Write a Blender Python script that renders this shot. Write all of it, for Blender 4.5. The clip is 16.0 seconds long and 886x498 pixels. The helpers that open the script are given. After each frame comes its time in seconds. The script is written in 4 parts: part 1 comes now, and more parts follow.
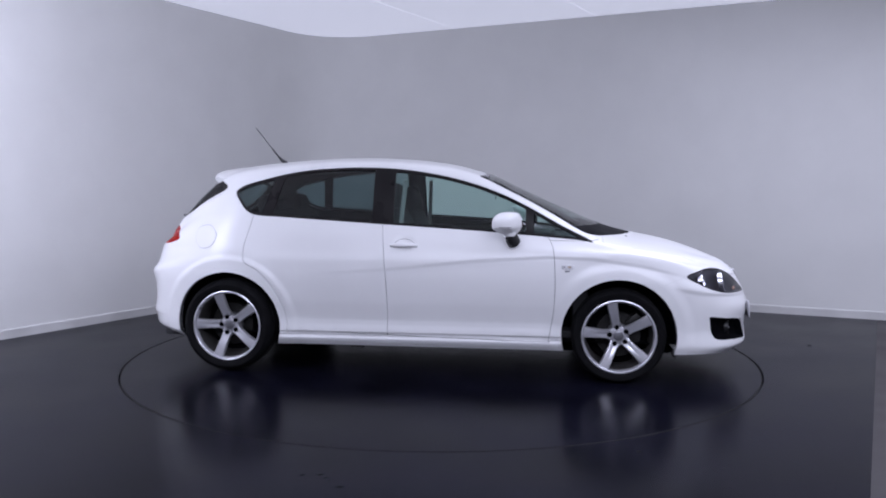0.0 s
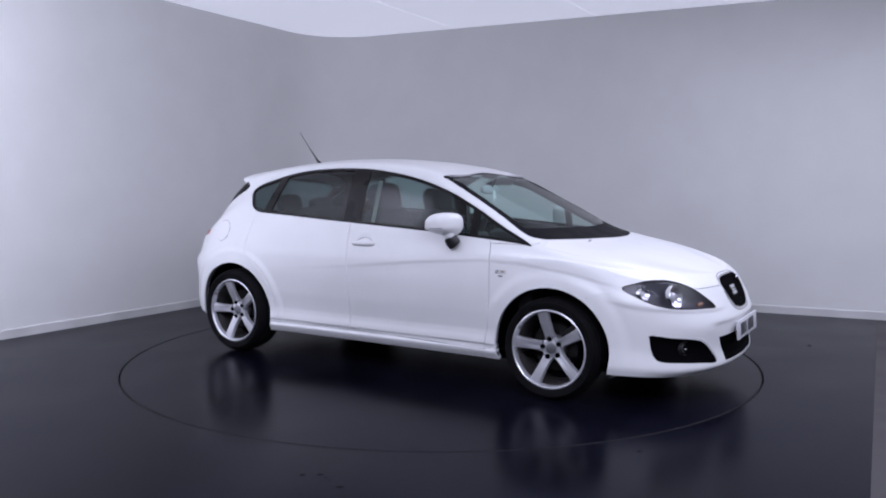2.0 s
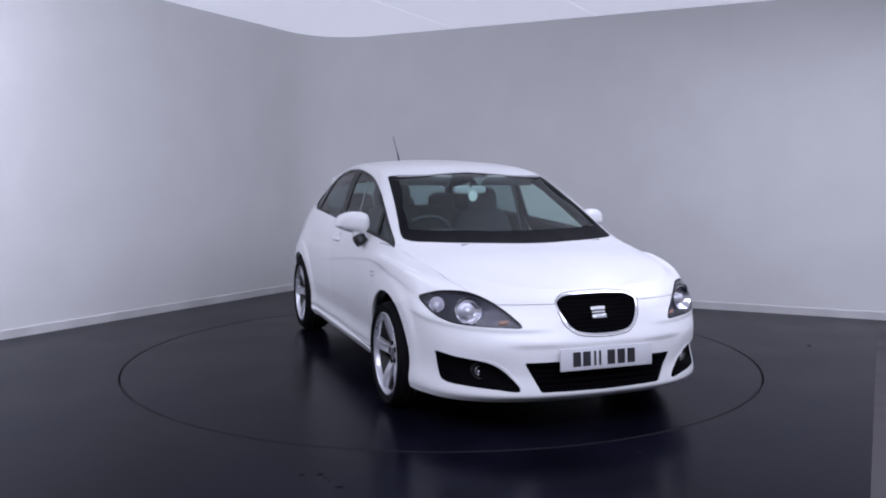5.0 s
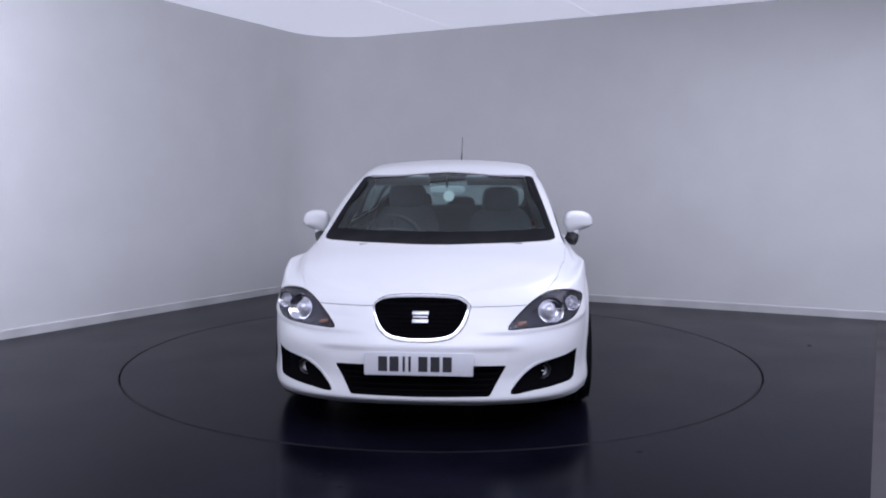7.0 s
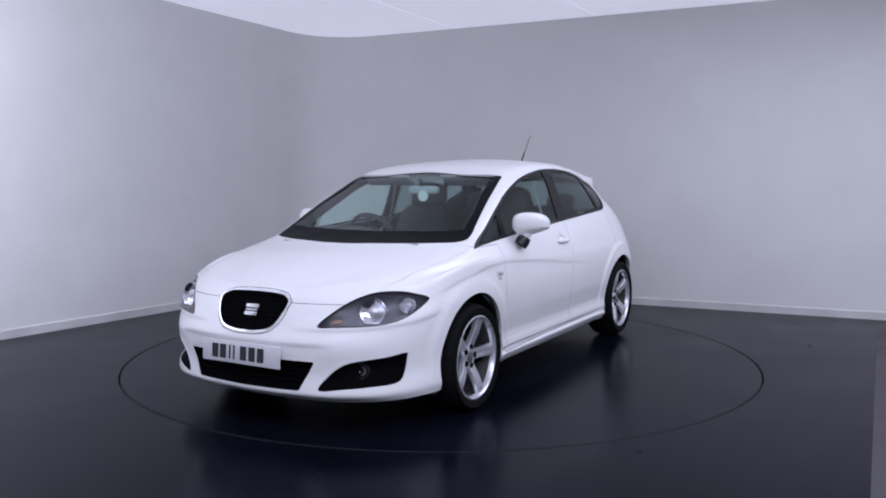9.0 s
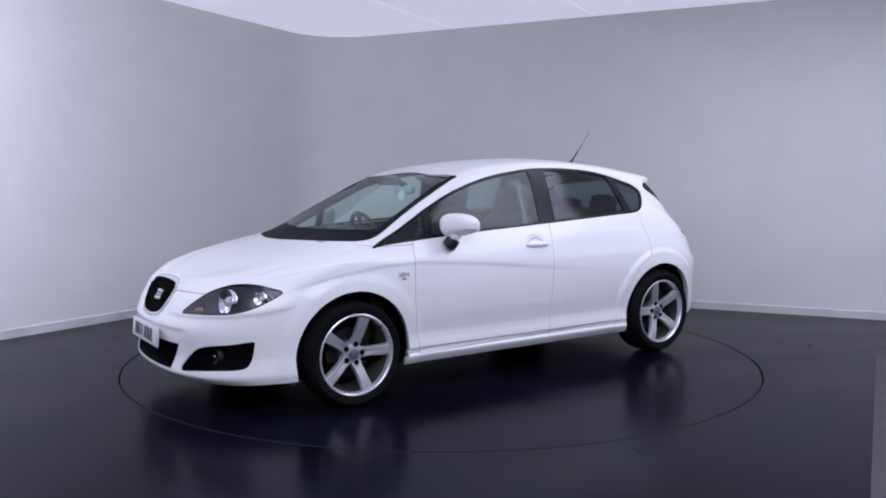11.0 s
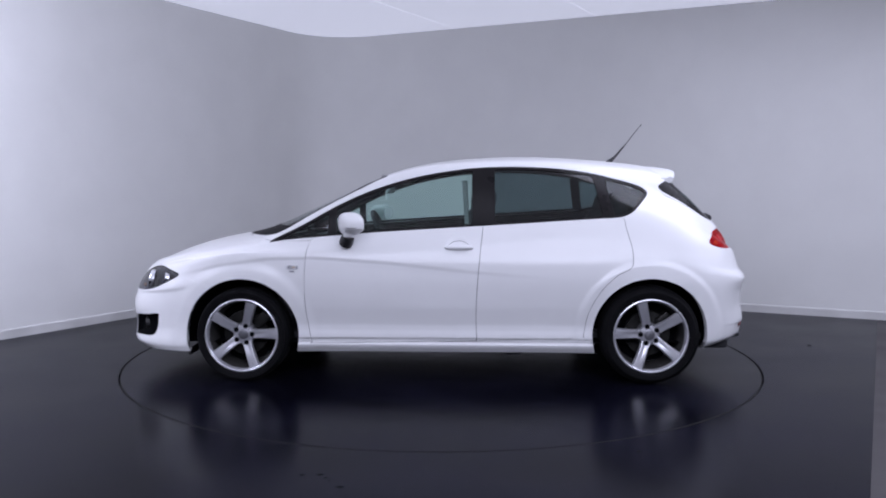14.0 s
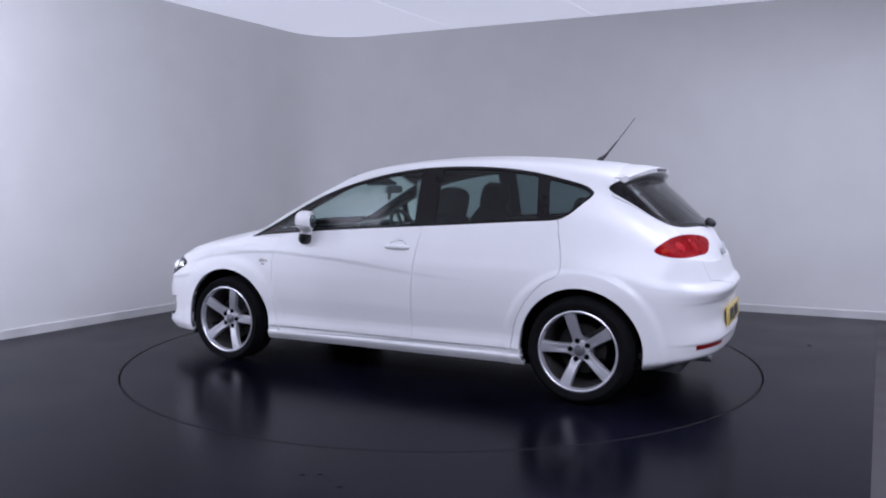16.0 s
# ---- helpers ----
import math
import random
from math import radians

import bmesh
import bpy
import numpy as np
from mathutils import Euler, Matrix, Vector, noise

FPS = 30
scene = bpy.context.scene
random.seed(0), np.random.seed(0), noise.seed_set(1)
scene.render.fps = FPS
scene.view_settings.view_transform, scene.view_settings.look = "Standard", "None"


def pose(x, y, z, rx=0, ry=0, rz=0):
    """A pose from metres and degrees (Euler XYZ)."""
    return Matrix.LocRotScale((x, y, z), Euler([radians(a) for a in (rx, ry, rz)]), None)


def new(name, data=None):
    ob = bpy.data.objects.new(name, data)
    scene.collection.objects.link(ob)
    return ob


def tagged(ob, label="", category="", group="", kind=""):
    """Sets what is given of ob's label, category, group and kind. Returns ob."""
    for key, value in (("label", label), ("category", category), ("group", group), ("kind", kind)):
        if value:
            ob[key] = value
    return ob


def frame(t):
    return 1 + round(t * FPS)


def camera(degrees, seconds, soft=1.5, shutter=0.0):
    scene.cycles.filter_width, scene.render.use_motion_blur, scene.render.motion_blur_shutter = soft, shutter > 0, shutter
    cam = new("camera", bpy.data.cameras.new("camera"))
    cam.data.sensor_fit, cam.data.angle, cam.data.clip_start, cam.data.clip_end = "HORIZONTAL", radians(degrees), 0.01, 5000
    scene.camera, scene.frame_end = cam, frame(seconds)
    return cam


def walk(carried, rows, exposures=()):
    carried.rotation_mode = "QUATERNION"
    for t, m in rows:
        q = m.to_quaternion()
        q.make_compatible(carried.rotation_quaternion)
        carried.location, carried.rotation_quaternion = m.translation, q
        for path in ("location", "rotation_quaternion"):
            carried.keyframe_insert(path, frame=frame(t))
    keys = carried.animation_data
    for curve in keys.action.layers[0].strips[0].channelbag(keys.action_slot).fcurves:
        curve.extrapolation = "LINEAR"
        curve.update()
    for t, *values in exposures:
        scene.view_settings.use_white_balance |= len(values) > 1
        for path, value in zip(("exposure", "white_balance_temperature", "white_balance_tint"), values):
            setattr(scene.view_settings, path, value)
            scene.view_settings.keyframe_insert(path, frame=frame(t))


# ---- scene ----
cam = camera(57.855, 16.0, soft=2.0)
walk(cam, [(0.0, pose(0, -5.932, 1.266, 85.286, 0, -0.1207)), (16.0, pose(0, -5.932, 1.266, 85.286, 0, -0.1207))],
     exposures=[(0.0, 0.0), (16.0, 0.0)])

# ---- light: unseen softbox panels added under the ceiling on the studio's camera side ----
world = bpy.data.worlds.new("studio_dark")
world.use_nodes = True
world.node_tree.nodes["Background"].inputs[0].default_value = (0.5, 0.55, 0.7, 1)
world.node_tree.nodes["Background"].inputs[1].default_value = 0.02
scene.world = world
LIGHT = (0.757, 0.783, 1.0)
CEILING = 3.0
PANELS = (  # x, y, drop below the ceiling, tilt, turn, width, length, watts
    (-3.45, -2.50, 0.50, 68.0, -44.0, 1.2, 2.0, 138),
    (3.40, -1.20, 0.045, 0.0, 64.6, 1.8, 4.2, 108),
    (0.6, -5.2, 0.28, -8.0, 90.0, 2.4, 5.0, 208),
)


# ---- materials ----
def material(name):
    m = bpy.data.materials.new(name)
    m.use_nodes = True
    return m, m.node_tree.nodes, m.node_tree.links, m.node_tree.nodes["Principled BSDF"]


def noise_on(m, nodes, links, scale, detail=3.0, stretch=None):
    co = nodes.new("ShaderNodeTexCoord")
    n = nodes.new("ShaderNodeTexNoise")
    n.inputs["Scale"].default_value, n.inputs["Detail"].default_value = scale, detail
    if stretch:
        mp = nodes.new("ShaderNodeMapping")
        mp.inputs["Scale"].default_value = stretch
        links.new(co.outputs["Object"], mp.inputs[0])
        links.new(mp.outputs[0], n.inputs["Vector"])
    else:
        links.new(co.outputs["Object"], n.inputs["Vector"])
    return n


def ramp_on(nodes, links, src, a, b, lo=0.35, hi=0.65):
    r = nodes.new("ShaderNodeMapRange")
    r.inputs["From Min"].default_value, r.inputs["From Max"].default_value = lo, hi
    r.inputs["To Min"].default_value, r.inputs["To Max"].default_value = a, b
    links.new(src, r.inputs["Value"])
    return r.outputs[0]


def surface(name, colour, rough, metal=0.0, vary=0.06, scale=6.0, fine=120.0, bump=0.0, rough_vary=0.05, coat=0.0, stretch=None, spec=0.5):
    m, nodes, links, b = material(name)
    big, small = noise_on(m, nodes, links, scale, 4, stretch), noise_on(m, nodes, links, fine, 2)
    mix = nodes.new("ShaderNodeMix")
    mix.data_type = "RGBA"
    mix.inputs["A"].default_value = (*[c * (1 - vary) for c in colour], 1)
    mix.inputs["B"].default_value = (*[min(1, c * (1 + vary)) for c in colour], 1)
    links.new(ramp_on(nodes, links, big.outputs["Fac"], 0, 1), mix.inputs["Factor"])
    links.new(mix.outputs["Result"], b.inputs["Base Color"])
    add = nodes.new("ShaderNodeMath")
    add.operation = "ADD"
    links.new(ramp_on(nodes, links, big.outputs["Fac"], -rough_vary, rough_vary), add.inputs[0])
    add.inputs[1].default_value = rough
    links.new(add.outputs[0], b.inputs["Roughness"])
    b.inputs["Metallic"].default_value = metal
    b.inputs["Specular IOR Level"].default_value = spec
    b.inputs["Coat Weight"].default_value = coat
    b.inputs["Coat Roughness"].default_value = 0.04
    if bump:
        bp = nodes.new("ShaderNodeBump")
        bp.inputs["Strength"].default_value, bp.inputs["Distance"].default_value = bump, 0.002
        links.new(small.outputs["Fac"], bp.inputs["Height"])
        links.new(bp.outputs[0], b.inputs["Normal"])
    return m


def glass(name, tint, gloss_rough=0.01, base=0.022):
    """Thin glazing: tinted, with a mirror reflection that grows towards grazing."""
    m, nodes, links, b = material(name)
    clear, gloss, mix, fr = (nodes.new("ShaderNode" + k) for k in ("BsdfTransparent", "BsdfGlossy", "MixShader", "LayerWeight"))
    clear.inputs[0].default_value = (*tint, 1)
    gloss.inputs["Roughness"].default_value = gloss_rough
    fr.inputs["Blend"].default_value = 0.5
    steep, share = nodes.new("ShaderNodeMath"), nodes.new("ShaderNodeMath")
    steep.operation, steep.inputs[1].default_value = "POWER", 5.0
    share.operation, share.inputs[1].default_value, share.inputs[2].default_value = "MULTIPLY_ADD", 1 - base, base
    links.new(fr.outputs["Facing"], steep.inputs[0])
    links.new(steep.outputs[0], share.inputs[0])
    links.new(share.outputs[0], mix.inputs[0])
    links.new(clear.outputs[0], mix.inputs[1])
    links.new(gloss.outputs[0], mix.inputs[2])
    links.new(mix.outputs[0], nodes["Material Output"].inputs["Surface"])
    return m


PAINT = surface("white_car_paint", (0.82, 0.82, 0.83), 0.45, vary=0.01, coat=0.6, scale=3, rough_vary=0.02)
PAINT.node_tree.nodes["Principled BSDF"].inputs["Coat Roughness"].default_value = 0.16
GAP = surface("dark_gap_liner", (0.085, 0.085, 0.09), 0.7, vary=0.1)
BLACK = surface("black_plastic", (0.018, 0.018, 0.02), 0.42, vary=0.15, fine=300, bump=0.15)
GLOSS_BLACK = surface("gloss_black_trim", (0.009, 0.008, 0.009), 0.3, vary=0.1, spec=0.18)
BAND = surface("black_ceramic_band", (0.006, 0.006, 0.008), 0.5, vary=0.1, spec=0.05)
GRILLE = surface("black_grille_plastic", (0.003, 0.003, 0.004), 0.8, vary=0.1, spec=0.03)
RUBBER = surface("tyre_rubber", (0.007, 0.007, 0.008), 0.75, vary=0.2, fine=200, bump=0.3, scale=14, spec=0.06)
ALLOY = surface("silver_alloy_paint", (0.64, 0.64, 0.68), 0.28, metal=0.62, vary=0.02, scale=4, coat=0.3, rough_vary=0.01)
# inner barrel: shade behind the spokes is put into its colour
BARREL = surface("shade_dark_barrel_alloy", (0.055, 0.053, 0.052), 0.6, metal=0.5, vary=0.2, scale=14)
CAP = surface("grey_centre_cap", (0.22, 0.22, 0.24), 0.35, metal=0.6, vary=0.1)
BADGE_RED = surface("copper_badge_enamel", (0.42, 0.33, 0.25), 0.3, vary=0.1)
SCUFF = surface("worn_scuff", (0.004, 0.004, 0.005), 0.75, vary=0.3, scale=40, spec=0.08)
# darker copy of the alloy; the shade is in its colour
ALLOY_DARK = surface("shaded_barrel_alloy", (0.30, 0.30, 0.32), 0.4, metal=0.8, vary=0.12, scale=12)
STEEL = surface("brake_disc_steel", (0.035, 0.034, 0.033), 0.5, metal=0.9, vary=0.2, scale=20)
CHROME = surface("chrome", (0.85, 0.85, 0.88), 0.08, metal=1.0, vary=0.03)
CABIN = surface("dark_grey_upholstery", (0.034, 0.037, 0.044), 0.8, vary=0.15, fine=400, bump=0.3)
CABIN_PLASTIC = surface("dark_grey_dashboard_plastic", (0.03, 0.031, 0.034), 0.6, vary=0.1, fine=300, bump=0.2)
HEADLINER = surface("pale_grey_headliner", (0.35, 0.35, 0.36), 0.9, vary=0.05, fine=300, bump=0.2)
BELT = surface("grey_belt_webbing", (0.24, 0.25, 0.25), 0.7, vary=0.05, fine=500, bump=0.2)
LAMP_BOWL = surface("smoked_grey_lamp_housing", (0.045, 0.045, 0.058), 0.32, metal=0.3, vary=0.1, scale=20)
LAMP_RED = surface("red_tail_lamp_plastic", (0.27, 0.004, 0.007), 0.3, vary=0.2, scale=30, spec=0.03)
LAMP_DARK_RED = surface("dark_red_reflector", (0.18, 0.002, 0.004), 0.3, vary=0.1, spec=0.1)
AMBER = surface("amber_lamp_plastic", (0.36, 0.19, 0.12), 0.25, vary=0.1)
PLATE_WHITE = surface("white_number_plate", (0.60, 0.60, 0.63), 0.35, vary=0.03)
PLATE_YELLOW = surface("yellow_number_plate", (0.62, 0.47, 0.13), 0.3, vary=0.03)
INK = surface("black_plate_lettering", (0.02, 0.02, 0.025), 0.5, vary=0.05)
PALE_BACK = surface("pale_grey_plastic", (0.42, 0.46, 0.47), 0.5, vary=0.08)
LAMP_ORANGE = surface("orange_red_lamp_plastic", (0.34, 0.022, 0.010), 0.3, vary=0.15, spec=0.03)
LAMP_BRIGHT = surface("bright_red_lamp_plastic", (0.42, 0.014, 0.020), 0.3, vary=0.15, spec=0.05)
PAPER = surface("pale_green_paper_disc", (0.78, 0.84, 0.80), 0.8, vary=0.04)
BADGE = surface("brushed_badge_metal", (0.66, 0.66, 0.68), 0.28, metal=0.5, vary=0.06)
BADGE_DARK = surface("dark_badge_print", (0.12, 0.12, 0.14), 0.4, vary=0.1)
SIDE_GLASS = glass("green_tinted_side_glass", (0.74, 0.89, 0.85), gloss_rough=0.08, base=0.045)
PRIVACY_GLASS = glass("dark_tinted_rear_glass", (0.33, 0.42, 0.425), gloss_rough=0.08, base=0.045)
SCREEN_GLASS = glass("green_tinted_windscreen_glass", (0.79, 0.94, 0.91), gloss_rough=0.07, base=0.022)
LENS = glass("clear_lamp_lens", (0.93, 0.93, 0.96))
WALL = surface("white_painted_plaster_wall", (0.67, 0.668, 0.66), 0.75, vary=0.022, scale=2.2, fine=40, bump=0.14)
CEIL = surface("white_ceiling_fabric_added_glow", (0.84, 0.84, 0.85), 0.8, vary=0.02, scale=1.2, fine=60, bump=0.05)
b = CEIL.node_tree.nodes["Principled BSDF"]  # stretched fabric that is only lit; its glow is added
b.inputs["Emission Color"].default_value = (*LIGHT, 1)
b.inputs["Emission Strength"].default_value = 0.49
SKIRT = surface("white_skirting_paint", (0.55, 0.545, 0.54), 0.7, vary=0.10, scale=2.5)
FLOOR = surface("dark_grey_gloss_floor_paint", (0.0036, 0.0036, 0.0080), 0.235, vary=0.4, scale=1.3, fine=25, bump=0.03, rough_vary=0.03)
FLOOR.node_tree.nodes["Principled BSDF"].inputs["IOR"].default_value = 1.135
FLOOR.node_tree.nodes["Principled BSDF"].inputs["Specular Tint"].default_value = (0.84, 0.85, 1.0, 1)
STRIP = surface("brown_grey_bare_floor", (0.022, 0.018, 0.020), 0.5, vary=0.15, scale=2.5, fine=60, bump=0.1)
GROOVE = surface("black_groove", (0.006, 0.006, 0.007), 0.8, vary=0.1)
# unseen rear walls, made pale to bounce fill light onto the car
BOUNCE_WALL = surface("pale_bounce_wall", (0.66, 0.66, 0.66), 0.8, vary=0.1, scale=2, fine=60, bump=0.1)
LAMP_FRAME = surface("added_lamp_housing", (0.7, 0.7, 0.72), 0.5, vary=0.03)


# ---- mesh helpers ----
def mesh_object(name, verts, faces, mat, parent=None, label="", normals=None, smooth=True):
    me = bpy.data.meshes.new(name)
    me.from_pydata([tuple(v) for v in verts], [], [tuple(int(i) for i in f) for f in faces])
    me.materials.append(mat)
    for p in me.polygons:
        p.use_smooth = smooth
    if normals is not None:
        me.normals_split_custom_set_from_vertices([tuple(n) for n in normals])
    ob = new(name, me)
    ob.parent = parent
    if label:
        ob["label"] = label
    return ob


def part(name, bm, mat, parent=None, label="", smooth=True, m=None):
    """Links a bmesh as one mesh object under a thing or a part."""
    if m is not None:
        bm.transform(m)
    bmesh.ops.recalc_face_normals(bm, faces=bm.faces[:])
    me = bpy.data.meshes.new(name)
    bm.to_mesh(me)
    bm.free()
    me.materials.append(mat)
    for p in me.polygons:
        p.use_smooth = smooth
    if smooth:
        me.set_sharp_from_angle(angle=radians(38))
    ob = new(name, me)
    ob.parent = parent
    if label:
        ob["label"] = label
    return ob


def box(sx, sy, sz, bevel=0.004, segments=2):
    bm = bmesh.new()
    bmesh.ops.create_cube(bm, size=1)
    bmesh.ops.scale(bm, vec=(sx, sy, sz), verts=bm.verts)
    if bevel:
        bmesh.ops.bevel(bm, geom=bm.edges[:], offset=bevel, segments=segments, profile=0.5, affect="EDGES")
    return bm


def cushion(sx, sy, sz, e=0.45, n=24):
    """A rounded cushion: superellipsoid with the given full sizes; small e is boxier."""
    bm = bmesh.new()
    bmesh.ops.create_uvsphere(bm, u_segments=2 * n, v_segments=n, radius=1)
    p = lambda c: math.copysign(abs(c) ** e, c)
    for v in bm.verts:
        a, r = math.atan2(v.co.y, v.co.x), math.hypot(v.co.x, v.co.y)
        v.co = Vector((p(r) * p(math.cos(a)) * sx / 2, p(r) * p(math.sin(a)) * sy / 2, p(v.co.z) * sz / 2))
    return bm


def lathe(profile, n=64, closed=False, caps=True):
    """Turns (radius, y) pairs about the y axis."""
    bm = bmesh.new()
    rings = [[bm.verts.new((r * math.cos(2 * math.pi * i / n), y, r * math.sin(2 * math.pi * i / n))) for i in range(n)] for r, y in profile]
    for a, b in list(zip(rings, rings[1:])) + ([(rings[-1], rings[0])] if closed else []):
        for i in range(n):
            bm.faces.new((a[i], a[(i + 1) % n], b[(i + 1) % n], b[i]))
    if caps and not closed:
        for ring, (r, y) in ((rings[0], profile[0]), (rings[-1], profile[-1])):
            if r > 0.0005:
                bm.faces.new(ring)
    return bm


def tube(points, radii, n=10):
    """A tapered tube along points."""
    bm = bmesh.new()
    pts, rings = [Vector(p) for p in points], []
    for i, p in enumerate(pts):
        d = (pts[min(i + 1, len(pts) - 1)] - pts[max(i - 1, 0)]).normalized()
        side = d.orthogonal().normalized() if i == 0 else (side - d * side.dot(d)).normalized()
        up = d.cross(side)
        r = radii[i] if isinstance(radii, (list, tuple)) else radii
        rings.append([bm.verts.new(p + (side * math.cos(2 * math.pi * k / n) + up * math.sin(2 * math.pi * k / n)) * r) for k in range(n)])
    for a, b in zip(rings, rings[1:]):
        for k in range(n):
            bm.faces.new((a[k], a[(k + 1) % n], b[(k + 1) % n], b[k]))
    bm.faces.new(rings[0])
    bm.faces.new(rings[-1])
    return bm


def prism(outline, depth, bevel=0.003):
    """An outline in the x-z plane, given thickness along y."""
    bm = bmesh.new()
    f = bm.faces.new([bm.verts.new((x, 0, z)) for x, z in outline])
    r = bmesh.ops.extrude_face_region(bm, geom=[f])
    bmesh.ops.translate(bm, vec=(0, depth, 0), verts=[v for v in r["geom"] if isinstance(v, bmesh.types.BMVert)])
    bmesh.ops.recalc_face_normals(bm, faces=bm.faces[:])
    if bevel:
        bmesh.ops.bevel(bm, geom=bm.edges[:], offset=bevel, segments=2, profile=0.5, affect="EDGES")
    return bm


# ---- the studio ----
def ceiling_height(x, y):
    """The fabric ceiling, tilted so that its left edge fits the camera's view."""
    return CEILING + .0085 * ((x + 1.43) * -.517 + (y - 4.02) * -.856)


def wall_line():
    """Inner line of the two white walls, with the round corner between them, from the left end to the right end."""
    a, c, b = Vector((-6.8, -4.87)), Vector((-1.43, 4.02)), Vector((8.2, -0.55))
    u, v, cut = (a - c).normalized(), (b - c).normalized(), 0.72
    pts = [a]
    for i in range(25):
        t = i / 24
        pts.append((c + u * cut) * (1 - t) ** 2 + c * 2 * t * (1 - t) + (c + v * cut) * t ** 2)
    return pts + [b]


def sweep(name, pts, profile, mat, label="", kind="structure"):
    """A closed profile of (outward, height) swept along a line on the floor."""
    verts, n = [], len(profile)
    for i, p in enumerate(pts):
        d = (pts[min(i + 1, len(pts) - 1)] - pts[max(i - 1, 0)]).normalized()
        out = Vector((-d.y, d.x))
        verts += [(p.x + out.x * o, p.y + out.y * o, z) for o, z in profile]
    faces = [(i * n + k, i * n + (k + 1) % n, (i + 1) * n + (k + 1) % n, (i + 1) * n + k) for i in range(len(pts) - 1) for k in range(n)]
    faces += [tuple(range(n))[::-1], tuple((len(pts) - 1) * n + k for k in range(n))]
    ob = mesh_object(name, verts, faces, mat, smooth=False)
    return tagged(ob, label, kind=kind)


def disc_sheet(name, r0, r1, z0, z1, mat, n=128):
    """A flat ring or disc with thickness."""
    bm = bmesh.new()
    rings = []
    for r, z in ((r0, z1), (r1, z1), (r1, z0), (r0, z0)):
        rings.append([bm.verts.new((r * math.cos(2 * math.pi * i / n), r * math.sin(2 * math.pi * i / n), z)) for i in range(n)])
    for a, b in zip(rings, rings[1:] + rings[:1]):
        for i in range(n):
            bm.faces.new((a[i], a[(i + 1) % n], b[(i + 1) % n], b[i]))
    return part(name, bm, mat, smooth=False)


def studio():
    line = wall_line()
    walls = sweep("wall_backdrop", line, ((0, 0), (0.15, 0), (0.15, CEILING + 0.16), (0, CEILING + 0.16)), WALL, "smooth white studio walls meeting in a rounded corner")
    for p in walls.data.polygons:
        p.use_smooth = True
    walls.data.set_sharp_from_angle(angle=radians(30))
    skirt = sweep("baseboard", line, ((0, 0.0), (-0.012, 0.0), (-0.012, 0.068), (-0.006, 0.078), (0, 0.078)), SKIRT, "low white skirting board along the studio walls")
    back = [Vector((8.2, -0.55)), Vector((5.2, -9.2)), Vector((-5.4, -9.2)), Vector((-6.8, -4.87))]
    sweep("unseen_bounce_wall", back, ((0, 0), (0.15, 0), (0.15, CEILING + 0.16), (0, CEILING + 0.16)), BOUNCE_WALL, "unseen pale walls behind the camera, added to bounce light")
    bm = box(18, 16, 0.12, 0)
    bmesh.ops.translate(bm, vec=(0.6, -2.4, CEILING + 0.06), verts=bm.verts)
    for v in bm.verts:
        v.co.z += ceiling_height(v.co.x, v.co.y) - CEILING
    for x0, y0 in ((-0.70, 1.86), (1.17, 1.85), (3.04, 1.84)):
        strip = bmesh.ops.create_cube(bm, size=1)["verts"]
        for v in strip:
            v.co = pose(x0, y0, ceiling_height(x0, y0) - 0.001, 0, 0, -31.1) @ Vector((v.co.x * 0.010, v.co.y * 3.4, v.co.z * 0.006))
            v.co.z += ceiling_height(v.co.x, v.co.y) - ceiling_height(x0, y0)
    tagged(part("ceiling", bm, CEIL, smooth=False), "white fabric studio ceiling with thin seams and an added glow", kind="structure")
    tagged(disc_sheet("floor", 2.249, 13.5, -0.10, 0.0, FLOOR), "glossy dark grey painted studio floor", kind="structure")
    tagged(disc_sheet("floor_groove", 2.10, 2.40, -0.14, -0.1005, GROOVE), "black recess round the turntable", kind="structure")
    # small black disc put in for a dark spot on the floor
    bm = lathe([(0, .003), (.013, .003), (.016, .0), (.016, -.004), (0, -.004)], 20)
    tagged(part("floor_spot", bm, GROOVE, m=pose(2.872, .237, 0, 90, 0, 0)), "small black disc for a dark spot on the studio floor", "bolt")
    # the bare strip of floor beyond the painted part
    a, b = Vector((4.02, 1.37)), Vector((1.08, -3.98))
    d = (b - a).normalized()
    side = Vector((-d.y, d.x))
    a = a - d * 0.0
    q = [a, a + d * 10.5, a + d * 10.5 + side * 6, a + side * 6]
    bm = bmesh.new()
    top = [bm.verts.new((p.x, p.y, 0.004)) for p in q]
    low = [bm.verts.new((p.x, p.y, -0.02)) for p in q]
    bm.faces.new(top)
    bm.faces.new(low[::-1])
    for i in range(4):
        bm.faces.new((top[i], low[i], low[(i + 1) % 4], top[(i + 1) % 4]))
    tagged(part("floor_strip", bm, STRIP, smooth=False), "bare brown-grey strip of floor", kind="structure")
    # unseen lamps and housings, added and aimed to balance wall and car brightness
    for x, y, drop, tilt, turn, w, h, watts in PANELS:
        lamp = bpy.data.lights.new("added_softbox_light", "AREA")
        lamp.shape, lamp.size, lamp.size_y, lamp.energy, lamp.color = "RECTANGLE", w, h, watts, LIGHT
        new("added_softbox_light", lamp).matrix_world = pose(x, y, ceiling_height(x, y) - drop, 0, tilt, turn) @ pose(0, 0, -0.033)
        added_softbox = part("added_softbox", box(w + 0.1, h + 0.1, 0.05, 0.012), LAMP_FRAME, m=pose(x, y, ceiling_height(x, y) - drop, 0, tilt, turn))
